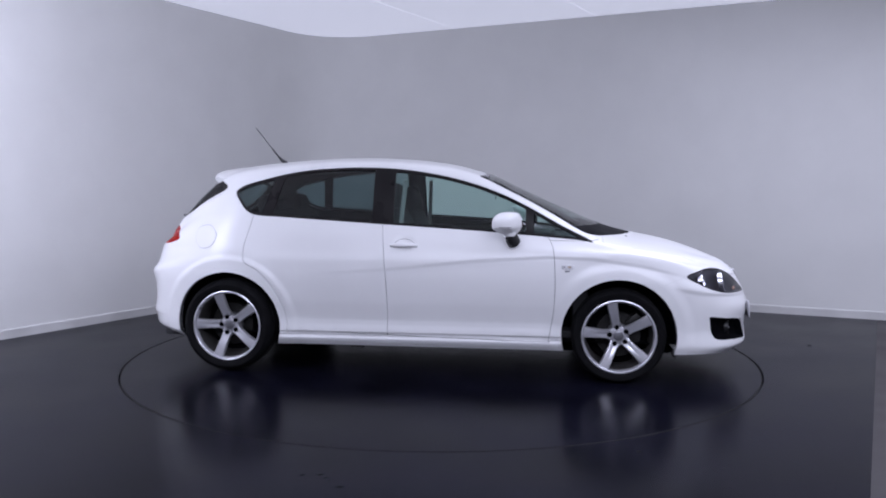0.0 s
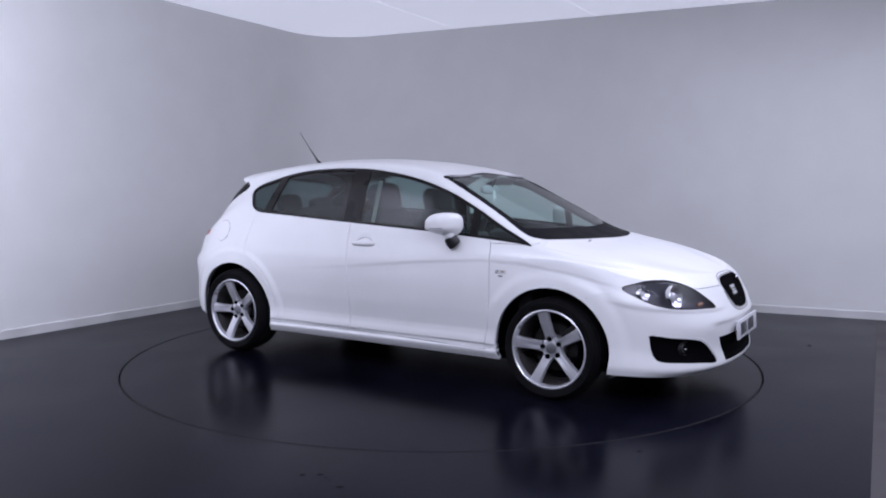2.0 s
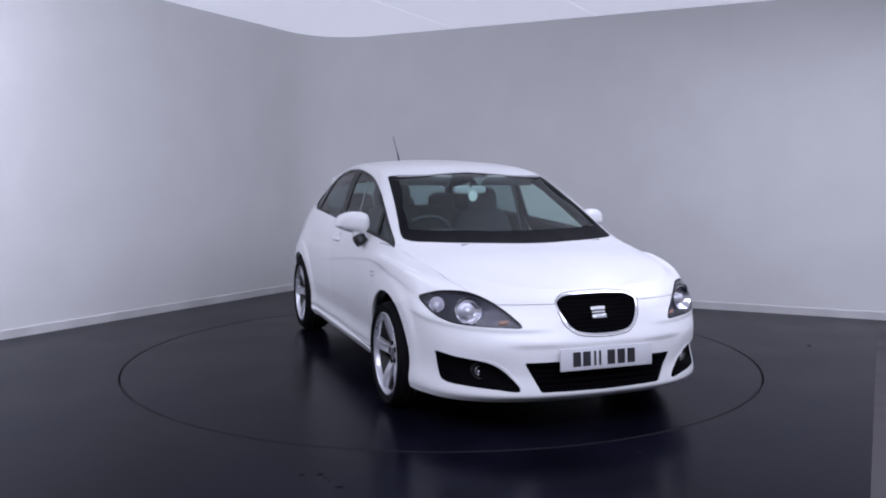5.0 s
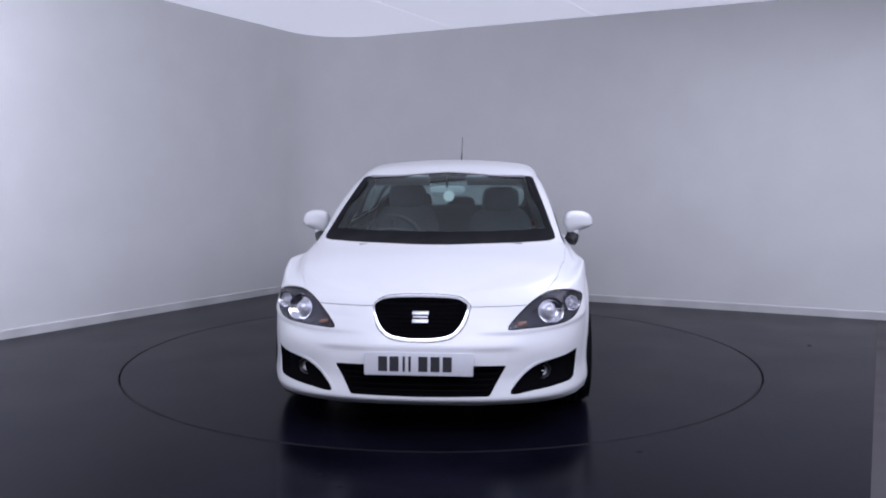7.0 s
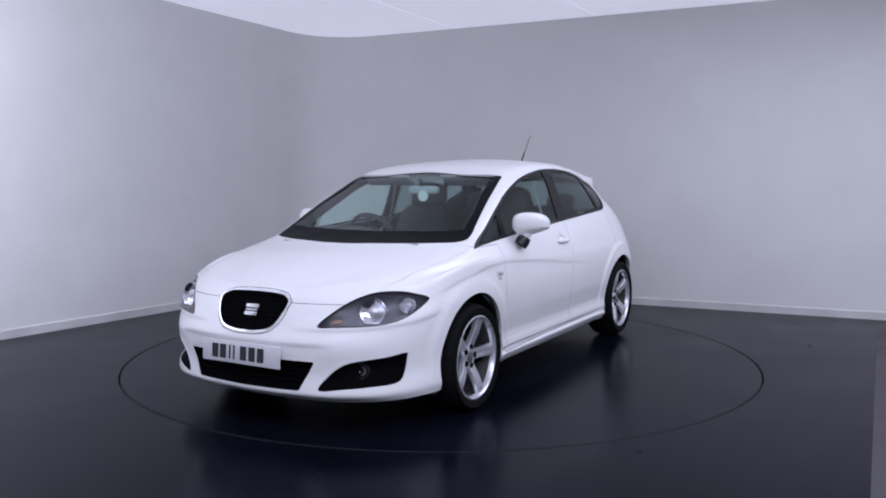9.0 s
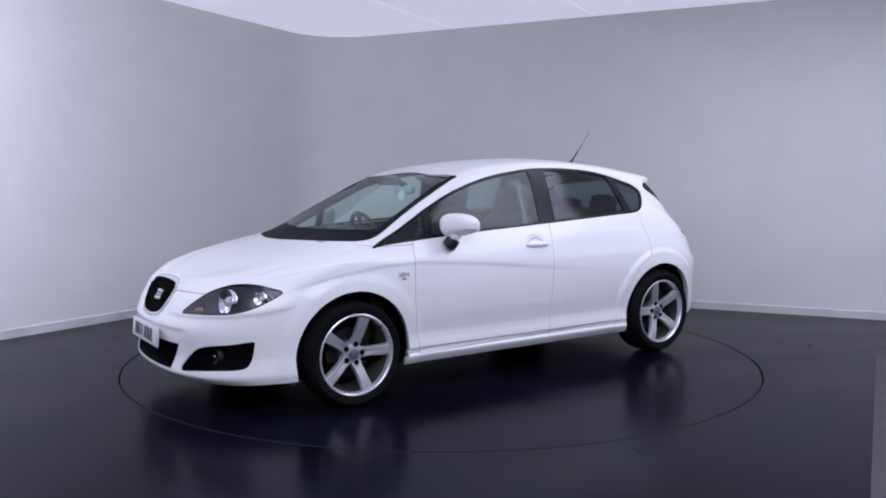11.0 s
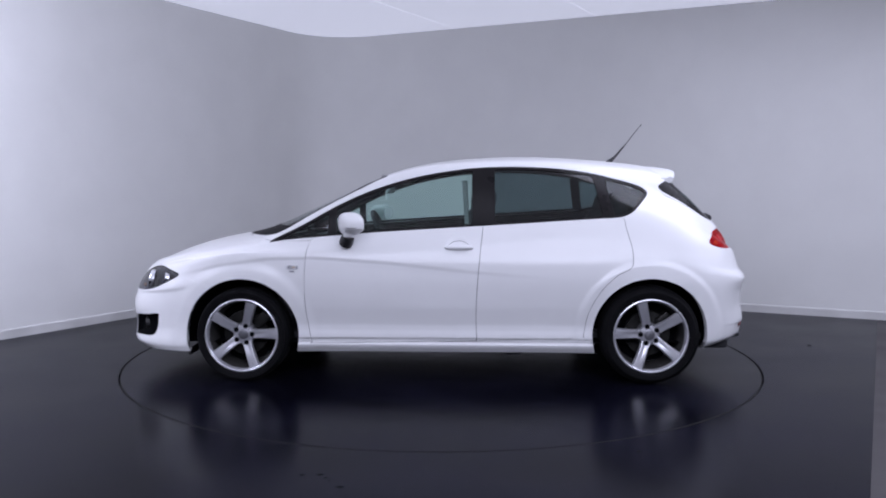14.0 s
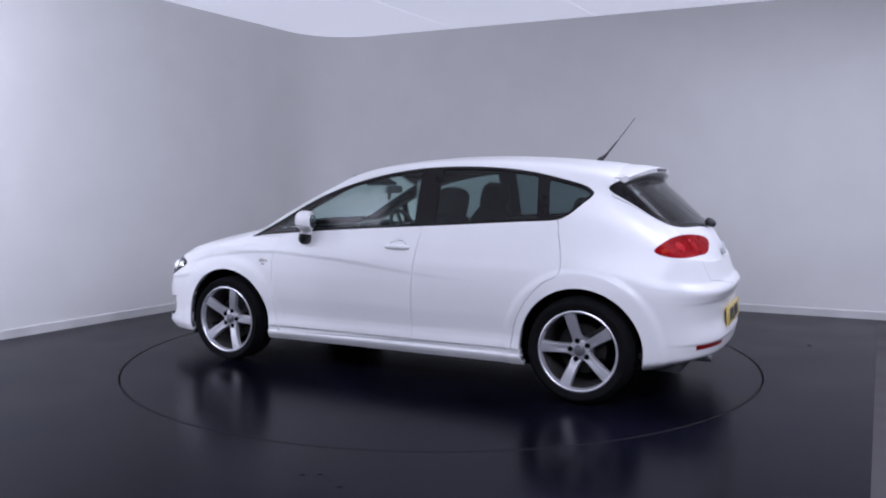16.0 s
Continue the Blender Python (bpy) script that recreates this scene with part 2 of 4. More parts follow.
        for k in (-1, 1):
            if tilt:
                part("hanger", tube([(x + k * .3, y + k * .1, ceiling_height(x, y) - drop + .01), (x + k * .3, y + k * .1, ceiling_height(x, y) + .02)], .012, 10), LAMP_FRAME, added_softbox)
        tagged(added_softbox, "large flat white lamp panel, unseen, added and hung tilted on two hangers" if tilt else "large flat white lamp panel, unseen, added under the ceiling", "studio light", "studio lights")


def scuffs():
    """Small worn spots in the floor paint near the turntable."""
    rnd = random.Random(5)
    for x, y, size in ((-0.607, -2.539, 0.011), (-0.529, -2.532, 0.013), (-0.500, -2.570, 0.007), (-0.477, -2.605, 0.006), (-0.425, -2.675, 0.013), (0.934, -2.238, 0.012)):
        n = 14
        rim = [(size * (1.5 if k % 2 else 1) * (.6 + .5 * rnd.random()) * math.cos(2 * math.pi * k / n), size * (.5 + .5 * rnd.random()) * math.sin(2 * math.pi * k / n)) for k in range(n)]
        bm = prism(rim, .0012, 0)
        part_ob = part("floor_scuff", bm, SCUFF, m=pose(x, y, 0, -90, 0, 0) @ pose(0, -.0008, 0))
        part_ob.data.polygons.foreach_set("use_smooth", [False] * len(part_ob.data.polygons))
        tagged(part_ob, "small dark worn spot in the floor paint", kind="structure")


def turntable():
    n = 128
    bm = bmesh.new()
    prof = [(2.232, 0.0), (2.232, -0.10)]
    rings = [[bm.verts.new((r * math.cos(2 * math.pi * i / n), r * math.sin(2 * math.pi * i / n), z)) for i in range(n)] for r, z in prof]
    for i in range(n):
        bm.faces.new((rings[0][i], rings[0][(i + 1) % n], rings[1][(i + 1) % n], rings[1][i]))
    bm.faces.new(rings[0])
    bm.faces.new(rings[1][::-1])
    table = tagged(part("turntable", bm, FLOOR, smooth=False), "round dark glossy turntable set flush into the floor", "turntable")
    edge = disc_sheet("edge_trim", 2.2325, 2.2385, -0.08, -0.001, GROOVE)
    edge.parent = table
    edge["label"] = "black rubber edge strip"
    return table


studio()
scuffs()
disc = turntable()
# ---- car body surface ----
def pchip(xs, ys, x):
    """Smooth curve through the nodes without overshoot."""
    xs, ys, x = np.asarray(xs, float), np.asarray(ys, float), np.asarray(x, float)
    if xs[0] > xs[-1]:
        xs, ys = xs[::-1], ys[::-1]
    h, d = np.diff(xs), np.diff(ys) / np.diff(xs)
    m = np.zeros(len(xs))
    same = d[:-1] * d[1:] > 0
    w1, w2 = 2 * h[1:] + h[:-1], h[1:] + 2 * h[:-1]
    with np.errstate(divide="ignore", invalid="ignore"):
        m[1:-1] = np.where(same, (w1 + w2) / (w1 / d[:-1] + w2 / d[1:]), 0)
    m[0], m[-1] = d[0], d[-1]
    i = np.clip(np.searchsorted(xs, x) - 1, 0, len(h) - 1)
    t = np.clip((x - xs[i]) / h[i], 0, 1)
    return (ys[i] * (1 + 2 * t) * (1 - t) ** 2 + h[i] * m[i] * t * (1 - t) ** 2
            + ys[i + 1] * t * t * (3 - 2 * t) - h[i] * m[i + 1] * t * t * (1 - t))


def blur(a, n, axis, odd=()):
    """n passes of 1-2-1 smoothing; the ends mirror, with the sign turned on the coordinates named odd."""
    a = np.moveaxis(a, axis, 0).copy()
    for _ in range(n):
        lo, hi = a[1].copy(), a[-2].copy()
        for c in odd:
            lo[..., c] *= -1
            hi[..., c] *= -1
        p = np.concatenate([lo[None], a, hi[None]])
        a = p[:-2] * 0.25 + p[1:-1] * 0.5 + p[2:] * 0.25
    return np.moveaxis(a, 0, axis)


WHEELS = ((1.289, 0.300), (-1.289, 0.312))
ARCH = 0.361
FRONT_DX = (0, .006, .022, .060, .125, .215, .335, .485, .655, .926)
FRONT_Y = (0, .172, .343, .514, .663, .789, .885, .948, .980, 1.0)
MID_X = (0.9, 0.45, 0.0, -0.45, -0.9)
REAR_DX = (0, .006, .022, .060, .120, .210, .330, .450, .600, .761)
REAR_Y = (0, .229, .434, .606, .743, .851, .926, .971, .992, 1.0)
# height at nose, side and tail, reach of nose and tail, half width, width of the door part
# the nose narrows upwards
NOSE = (-.10, -.05, -.02, 0, 0, .02, .05, .09)
HULL = ((.185, .193, .238, 2.140, -1.89, .830, .985),
        (.225, .243, .290, 2.200, -2.008, .858, .987),
        (.330, .360, .370, 2.190, -2.026, .862, .980),
        (.450, .500, .480, 2.210, -2.005, .874, .980),
        (.550, .640, .590, 2.172, -2.015, .878, .985),
        (.630, .745, .645, 2.136, -2.032, .868, .990),
        (.690, .830, .705, 2.098, -1.988, .851, .985),
        (.735, .890, .800, 2.050, -1.955, .815, 1.0))
TOP_Z = ((2.050, .725), (2.0, .746), (1.835, .812), (1.63, .872), (1.45, .908), (1.30, .945), (1.214, .975), (1.006, 1.063),
         (.80, 1.155), (.593, 1.250), (.45, 1.318), (.33, 1.352), (.177, 1.394), (0, 1.421), (-.2, 1.439), (-.4, 1.448), (-.6, 1.448),
         (-.8, 1.441), (-1.0, 1.428), (-1.2, 1.410), (-1.4, 1.380), (-1.47, 1.345), (-1.52, 1.290), (-1.65, 1.180), (-1.78, 1.060), (-1.87, .970),
         (-1.925, .870), (-1.955, .800))
EDGE_Z = ((2.05, .725), (2.0, .738), (1.84, .782), (1.63, .842), (1.45, .875), (1.3, .895), (1.2, .912), (1.1, .945), (1.02, .984), (.9, 1.055),
          (.77, 1.125), (.54, 1.240), (.40, 1.310), (.2, 1.362), (0, 1.388), (-.2, 1.402), (-.4, 1.407), (-.6, 1.405), (-.9, 1.383),
          (-1.2, 1.345), (-1.42, 1.295), (-1.56, 1.19), (-1.70, 1.055), (-1.83, .935), (-1.955, .80))
EDGE_Y = ((2.05, .62), (1.45, .72), (1.2, .83), (1.1, .84), (1.02, .83), (.9, .808), (.77, .784), (.54, .743), (.40, .71), (.2, .695), (0, .685), (-.4, .68),
          (-.9, .665), (-1.2, .66), (-1.45, .68), (-1.6, .72), (-1.75, .74), (-1.955, .62))
RAIL_Z = ((2.05, .725), (1.84, .778), (1.63, .825), (1.45, .853), (1.3, .872), (1.12, .90), (.91, 1.005), (.725, 1.108), (.54, 1.196),
          (.356, 1.262), (.17, 1.31), (-.01, 1.343), (-.2, 1.365), (-.4, 1.372), (-.56, 1.369), (-.75, 1.358), (-.93, 1.332), (-1.12, 1.288),
          (-1.3, 1.235), (-1.48, 1.13), (-1.62, 1.03), (-1.77, .915), (-1.955, .80))
RAIL_Y = ((2.05, .82), (1.45, .87), (1.12, .93), (.91, .89), (.725, .86), (.54, .825), (.356, .795), (.17, .77), (-.2, .75), (-.56, .74),
          (-.93, .73), (-1.12, .73), (-1.3, .74), (-1.5, .79), (-1.7, .84), (-1.955, .82))
BELT_Z = ((2.05, .725), (1.84, .768), (1.63, .805), (1.3, .848), (1.12, .882), (.9, .912), (.7, .93), (.35, .96), (-.23, .992), (-.9, 1.04),
          (-1.13, 1.055), (-1.3, 1.05), (-1.5, 1.0), (-1.69, .925), (-1.955, .80))
BELT_Y = ((2.05, .94), (1.3, .955), (.9, .945), (0, .945), (-.9, .94), (-1.3, .935), (-1.69, .94), (-1.955, .94))
SHOULDER_Z = ((2.05, .725), (1.95, .740), (1.7, .765), (1.289, .815), (.9, .855), (.45, .88), (0, .895), (-.9, .92), (-1.289, .92), (-1.6, .895),
              (-1.85, .84), (-1.955, .80))


def pairs(table):
    return [p[0] for p in table], [p[1] for p in table]


def body_surface():
    """The left half of the bodyshell: points [column, row, xyz] and the way along the waist of each column."""
    base = [(2.215 - dx, .874 * f) for dx, f in zip(FRONT_DX, FRONT_Y)] + [(x, .874) for x in MID_X] + \
        [(-2.015 + dx, .874 * f) for dx, f in zip(REAR_DX[::-1], REAR_Y[::-1])]
    base = np.array(base)
    knots = np.concatenate([[0], np.cumsum(np.hypot(*np.diff(base, axis=0).T))])
    s = np.linspace(0, knots[-1], 400)
    curves = []
    for (zf, zs, zr, xf, xr, w, mid), taper in zip(HULL, NOSE):
        px = [xf - dx * (xf - 1.289) / .926 for dx in FRONT_DX] + list(MID_X) + [xr + dx * (-1.289 - xr) / .761 for dx in REAR_DX[::-1]]
        py = [w * f * (1 - taper * (1 - dx / .926)) for f, dx in zip(FRONT_Y, FRONT_DX)] + [w * mid] * 5 + [w * f for f in REAR_Y[::-1]]
        ease = lambda t: t * t * (3 - 2 * t)
        pz = [zf + (zs - zf) * ease(dx / .926) for dx in FRONT_DX] + [zs] * 5 + [zr + (zs - zr) * ease(dx / .761) for dx in REAR_DX[::-1]]
        curves.append(np.stack([pchip(knots, px, s), pchip(knots, py, s), pchip(knots, pz, s)], 1))
    f = curves[-1]
    f[:, 2] = pchip(*pairs(SHOULDER_Z), f[:, 0])
    x = f[:, 0]
    top = pchip(*pairs(TOP_Z), x)
    for ty, tz in ((BELT_Y, BELT_Z), (RAIL_Y, RAIL_Z), (EDGE_Y, EDGE_Z)):
        curves.append(np.stack([x, f[:, 1] * pchip(*pairs(ty), x), pchip(*pairs(tz), x)], 1))
    e = curves[-1]
    for share in (.62, .30):
        curves.append(np.stack([x, e[:, 1] * share, top + (e[:, 2] - top) * share ** 2.2], 1))
    curves.append(np.stack([x, x * 0, top], 1))
    c = np.array(curves)
    rows = np.concatenate([np.linspace(i, i + 1, n, endpoint=False) for i, n in enumerate((10, 26, 10, 10, 16, 16, 6, 8, 30, 8, 14, 18, 14))] + [[13.0]])
    n = np.arange(14.0)
    grid = np.empty((len(s), len(rows), 3))
    chord = np.concatenate([np.zeros((1, c.shape[1])), np.cumsum(np.maximum(np.linalg.norm(np.diff(c, axis=0), axis=2), 1e-4), axis=0)])
    for j in range(len(s)):
        at = np.interp(rows, n, chord[:, j])
        for k in range(3):
            grid[j, :, k] = pchip(chord[:, j], c[:, j, k], at)
    ends = grid[:, :1].copy()
    grid = blur(grid, 12, 0, odd=(1,))
    inner = blur(grid, 8, 1)
    grid[:, 3:-3] = inner[:, 3:-3]
    # the haunch behind the rear doors is one full curve
    full = blur(blur(grid, 90, 0, odd=(1,)), 30, 1)
    ease = lambda t: np.clip(t, 0, 1) ** 2 * (3 - 2 * np.clip(t, 0, 1))
    x, y, z = grid[..., 0], grid[..., 1], grid[..., 2]
    w = ease((-1.20 - x) / .15) * ease((x + 1.80) / .12) * ease((z - .74) / .10) * ease((1.20 - z) / .12) * ease((y - .52) / .10)
    grid = grid + (full - grid) * w[..., None]
    # arch lips stand proud of the sides
    for wx, wz in WHEELS:
        r = np.hypot(grid[..., 0] - wx, grid[..., 2] - wz)
        t = np.clip((.485 - r) / (.075 if wx > 0 else .045), 0, 1)
        side = np.clip((grid[..., 1] - .60) / .15, 0, 1) * np.clip((.86 - grid[..., 2]) / .1, 0, 1)
        grid[..., 1] += (.009 if wx > 0 else .011) * t * t * (3 - 2 * t) * side
    # crease from the front wing fading towards the rear door
    x, z = grid[..., 0], grid[..., 2]
    crease = np.interp(x, (-.9, -.72, -.18, .35, .84, 1.12, 1.42, 1.68), (.66, .675, .716, .773, .805, .797, .757, .695))
    d = (z - crease)
    amount = np.clip((1.72 - x) / .25, 0, 1) * np.clip((x + .75) / 1.2, 0, 1) * np.clip((grid[..., 1] - .6) / .15, 0, 1)
    grid[..., 1] -= .0062 * amount * np.clip(-d / .020, 0, 1) * np.clip((d + .25) / .2, 0, 1)
    # tuck of the doors above the sill
    tuck = np.interp(z, (.246, .253, .278, .285, .31, .335, .37, .42, .48), (0, .014, .014, .001, .0025, .006, .008, .004, 0))
    grid[..., 1] -= tuck * np.clip((.95 - np.abs(x)) / .06, 0, 1) * np.clip((grid[..., 1] - .5) / .1, 0, 1)
    # hollow behind the door handle
    r = np.hypot((x + .085) / .062, (z - .880) / .042)
    grid[..., 1] -= .014 * np.clip(1.25 - r, 0, 1) * (grid[..., 1] > .6)
    # step under the upper edge of the front bumper
    t = np.clip((.474 - z) / .012, 0, 1) * np.clip((z - .36) / .08, 0, 1) * np.clip((.52 - grid[..., 1]) / .1, 0, 1) * (x > 1.8)
    grid[..., 0] -= .010 * t
    # soft edge under the headlamps, running back to the front arches
    line = np.interp(x, (1.6, 1.8, 2.0, 2.1), (.602, .566, .545, .536))
    t = .006 * np.clip((z - line) / .011, 0, 1) * np.clip((line + .075 - z) / .05, 0, 1) * np.clip((x - 1.62) / .1, 0, 1) * np.clip((grid[..., 1] - .26) / .14, 0, 1)
    way = np.stack([x - 1.2, grid[..., 1]], -1)
    way /= np.maximum(np.linalg.norm(way, axis=-1), 1e-6)[..., None]
    grid[..., 0] += way[..., 0] * t
    grid[..., 1] += way[..., 1] * t
    x, z = grid[..., 0], grid[..., 2]
    # ledge round the rear bumper, and the lip above its reflectors
    back = np.clip((-1.70 - x) / .22, 0, 1) ** 2
    t = np.clip((.598 - z) / .014, 0, 1) * np.clip((z - .40) / .16, 0, 1) * .0035 + np.clip((.368 - z) / .012, 0, 1) * np.clip((z - .26) / .06, 0, 1) * .006
    way = np.stack([-1.0 - x, -grid[..., 1]], -1)
    way /= np.maximum(np.linalg.norm(way, axis=-1), 1e-6)[..., None]
    grid[..., 0] += way[..., 0] * t * back
    grid[..., 1] += way[..., 1] * t * back
    grid[:, -1, 1] = 0
    grid[0, :, 1] = grid[-1, :, 1] = 0
    return grid, s


class Skin:
    """A triangle surface with a normal and a way-round value at each vertex."""

    def __init__(self, v, n, q, f):
        self.v, self.n, self.q, self.f = v, n, q, f

    def cut(self, value):
        """Splits along value = 0; returns the parts below and above."""
        value = np.where(np.abs(value) < 1e-5, 1e-5, value)
        inside = value[self.f] < 0
        count = inside.sum(1)
        low, high = list(map(tuple, self.f[count == 3])), list(map(tuple, self.f[count == 0]))
        extra, made = [], {}
        base = len(self.v)

        def between(a, b):
            key = (a, b) if a < b else (b, a)
            if key not in made:
                t = value[key[0]] / (value[key[0]] - value[key[1]])
                made[key] = base + len(extra)
                extra.append((key[0], key[1], t))
            return made[key]

        mixed = (count == 1) | (count == 2)
        for tri, ins in zip(self.f[mixed], inside[mixed]):
            lone = int(np.argmax(ins)) if ins.sum() == 1 else int(np.argmin(ins))
            a, b, c = (int(tri[(lone + k) % 3]) for k in range(3))
            ab, ac = between(a, b), between(a, c)
            one, two = (low, high) if ins[lone] else (high, low)
            one.append((a, ab, ac))
            two.append((ab, b, c))
            two.append((ab, c, ac))
        if extra:
            e = np.array(extra)
            i, j, t = e[:, 0].astype(int), e[:, 1].astype(int), e[:, 2]
            mix = lambda a: np.concatenate([a, a[i] + (a[j] - a[i]) * (t[:, None] if a.ndim == 2 else t)])
            v, n, q = mix(self.v), mix(self.n), mix(self.q)
            n = n / np.maximum(np.linalg.norm(n, axis=1), 1e-9)[:, None]
        else:
            v, n, q = self.v, self.n, self.q
        return Skin(v, n, q, np.array(low or np.zeros((0, 3)), int)).tidy(), Skin(v, n, q, np.array(high or np.zeros((0, 3)), int)).tidy()

    def tidy(self):
        used = np.unique(self.f)
        back = np.zeros(len(self.v), int)
        back[used] = np.arange(len(used))
        return Skin(self.v[used], self.n[used], self.q[used], back[self.f])

    def moved(self, depth):
        """Shifted along the normals; depth per vertex or one number, inwards positive."""
        d = np.asarray(depth, float)
        return Skin(self.v - self.n * (d[:, None] if d.ndim else d), self.n, self.q, self.f)

    def put(self, name, mat, parent, label="", rim=0.012, both=False, right=False):
        """Makes the mesh, with its edges turned inwards by rim. both: with its mirror image; right: the mirror image alone."""
        v, n, f = self.v, self.n, self.f
        if not len(f):
            return None
        if rim:
            e = np.concatenate([f[:, [0, 1]], f[:, [1, 2]], f[:, [2, 0]]])
            key = np.sort(e, 1)
            _, first, cnt = np.unique(key, axis=0, return_index=True, return_counts=True)
            e = e[first[cnt == 1]]
            mid = (v[e[:, 0], 1] > 2e-3) | (v[e[:, 1], 1] > 2e-3)
            e = e[mid]
            a, b = v[e[:, 0]], v[e[:, 1]]
            out = np.cross(b - a, n[e[:, 0]])
            out /= np.maximum(np.linalg.norm(out, axis=1), 1e-9)[:, None]
            k = len(v)
            m = len(e)
            v = np.concatenate([v, a, b, b - n[e[:, 1]] * rim, a - n[e[:, 0]] * rim])
            n = np.concatenate([n, out, out, out, out])
            i = np.arange(m)
            quads = np.stack([k + i, k + 3 * m + i, k + 2 * m + i, k + m + i], 1)
            faces = [tuple(t) for t in f] + [tuple(t) for t in quads]
        else:
            faces = [tuple(t) for t in f]
        flip = np.array([1, -1, 1])
        if right:
            v, n, faces = v * flip, n * flip, [t[::-1] for t in faces]
        if both:
            k = len(v)
            faces = faces + [tuple(i + k for i in t[::-1]) for t in faces]
            v, n = np.concatenate([v, v * flip]), np.concatenate([n, n * flip])
        return mesh_object(name, v, faces, mat, parent, label, normals=n)

    def pair(self, name, mat, parent, label="", rim=0.012):
        return self.put(name, mat, parent, label, rim), self.put(name, mat, parent, label, rim, right=True)


def outline(points, soft=True, n=8):
    """A closed outline; soft ones are rounded by a spline through the points."""
    p = np.array(points, float)
    if not soft:
        return p
    out = []
    for i in range(len(p)):
        a, b, c, d = p[i - 1], p[i], p[(i + 1) % len(p)], p[(i + 2) % len(p)]
        for t in np.linspace(0, 1, n, endpoint=False):
            out.append(0.5 * (2 * b + (c - a) * t + (2 * a - 5 * b + 4 * c - d) * t * t + (3 * b - a - 3 * c + d) * t ** 3))
    return np.array(out)


def inside(points, x, y):
    """Signed distance of x, y from a closed outline, negative inside."""
    best, odd = np.full(len(x), 1e9), np.zeros(len(x), bool)
    for (ax, ay), (bx, by) in zip(points, np.roll(points, -1, 0)):
        ex, ey = bx - ax, by - ay
        t = np.clip(((x - ax) * ex + (y - ay) * ey) / max(ex * ex + ey * ey, 1e-12), 0, 1)
        best = np.minimum(best, np.hypot(x - ax - ex * t, y - ay - ey * t))
        if ay != by:
            odd ^= ((ay > y) != (by > y)) & (x < ex * (y - ay) / ey + ax)
    return np.where(odd, -best, best)


def body_skin():
    g, s = body_surface()
    S, R = g.shape[:2]
    du, dv = np.gradient(g, axis=0), np.gradient(g, axis=1)
    du[0] *= (0, 1, 0)
    du[-1] *= (0, 1, 0)
    n = np.cross(du, dv)
    n /= np.maximum(np.linalg.norm(n, axis=2), 1e-12)[..., None]
    n[0, :, 1] = n[-1, :, 1] = 0
    n[:, -1, 1] = 0
    n /= np.maximum(np.linalg.norm(n, axis=2), 1e-9)[..., None]
    if (n[200, 30] * (0, 1, 0)).sum() < 0:
        n = -n
    # at the two ends the upper rows run together: take the normal of the next column
    for k in range(2):
        n[k, 62:], n[-1 - k, 62:] = n[2, 62:], n[-3, 62:]
    a = (np.arange(S - 1)[:, None] * R + np.arange(R - 1)[None]).ravel()
    f = np.concatenate([np.stack([a, a + R, a + R + 1], 1), np.stack([a, a + R + 1, a + 1], 1)])
    v = g.reshape(-1, 3)
    area = np.cross(v[f[:, 1]] - v[f[:, 0]], v[f[:, 2]] - v[f[:, 0]])
    keep = np.linalg.norm(area, axis=1) > 1e-9
    f, area = f[keep], area[keep]
    nn = n.reshape(-1, 3)
    back = (area * nn[f].sum(1)).sum(1) < 0
    f[back] = f[back][:, ::-1]
    return Skin(v, nn, np.repeat(s, R), f)


DLO = outline([(1.125, .893), (.91, 1.003), (.725, 1.106), (.54, 1.194), (.356, 1.260), (.172, 1.309), (-.012, 1.342), (-.2, 1.364), (-.40, 1.371), (-.564, 1.368),
               (-.748, 1.357), (-.933, 1.331), (-1.118, 1.288), (-1.229, 1.257), (-1.285, 1.228), (-1.300, 1.195), (-1.245, 1.135), (-1.19, 1.083),
               (-1.131, 1.055), (-1.06, 1.045), (-.914, 1.037), (-.372, 1.002), (.351, .958), (.712, .930), (1.02, .903)])
FRONT_DOOR = outline([(.828, .94), (.868, .87), (.880, .80), (.886, .70), (.888, .60), (.880, .46), (.862, .34), (.845, .262), (.82, .250), (.40, .256), (-.15, .268), (-.200, .275),
                      (-.200, .33), (-.198, .45), (-.207, .643), (-.227, .857), (-.243, 1.0), (-.243, 1.06), (.3, 1.06), (.78, 1.0)], n=4)
REAR_DOOR = outline([(-.243, 1.06), (-.243, 1.0), (-.227, .857), (-.207, .643), (-.198, .45), (-.200, .33), (-.203, .276), (-.3, .272), (-.845, .284), (-.872, .31), (-.905, .46), (-.985, .60),
                     (-1.075, .690), (-1.155, .735), (-1.176, .785), (-1.168, .873), (-1.140, .98), (-1.110, 1.06), (-.9, 1.1), (-.5, 1.1)], n=4)
SCREEN = outline([(.41, -.3), (.41, .3), (.397, .5), (.385, .580), (.45, .596), (.60, .622), (.77, .652), (.95, .686), (1.05, .704), (1.12, .696), (1.20, .63), (1.31, .45), (1.395, .2), (1.42, 0), (1.395, -.2), (1.2, -.4)], n=6)
BACKLIGHT = outline([(-.3, 1.300), (.3, 1.298), (.50, 1.290), (.568, 1.268), (.604, 1.20), (.603, 1.12), (.566, 1.045), (.484, 1.012), (.2, 1.004), (-.3, 1.002)], n=6)
TAILGATE = outline([(-.3, .703), (.40, .705), (.465, .725), (.492, .80), (.502, .88), (.506, .96), (.528, 1.012), (.575, 1.043), (.609, 1.12), (.611, 1.20), (.578, 1.272), (.56, 1.35), (.56, 1.5), (-.3, 1.5)], n=5)
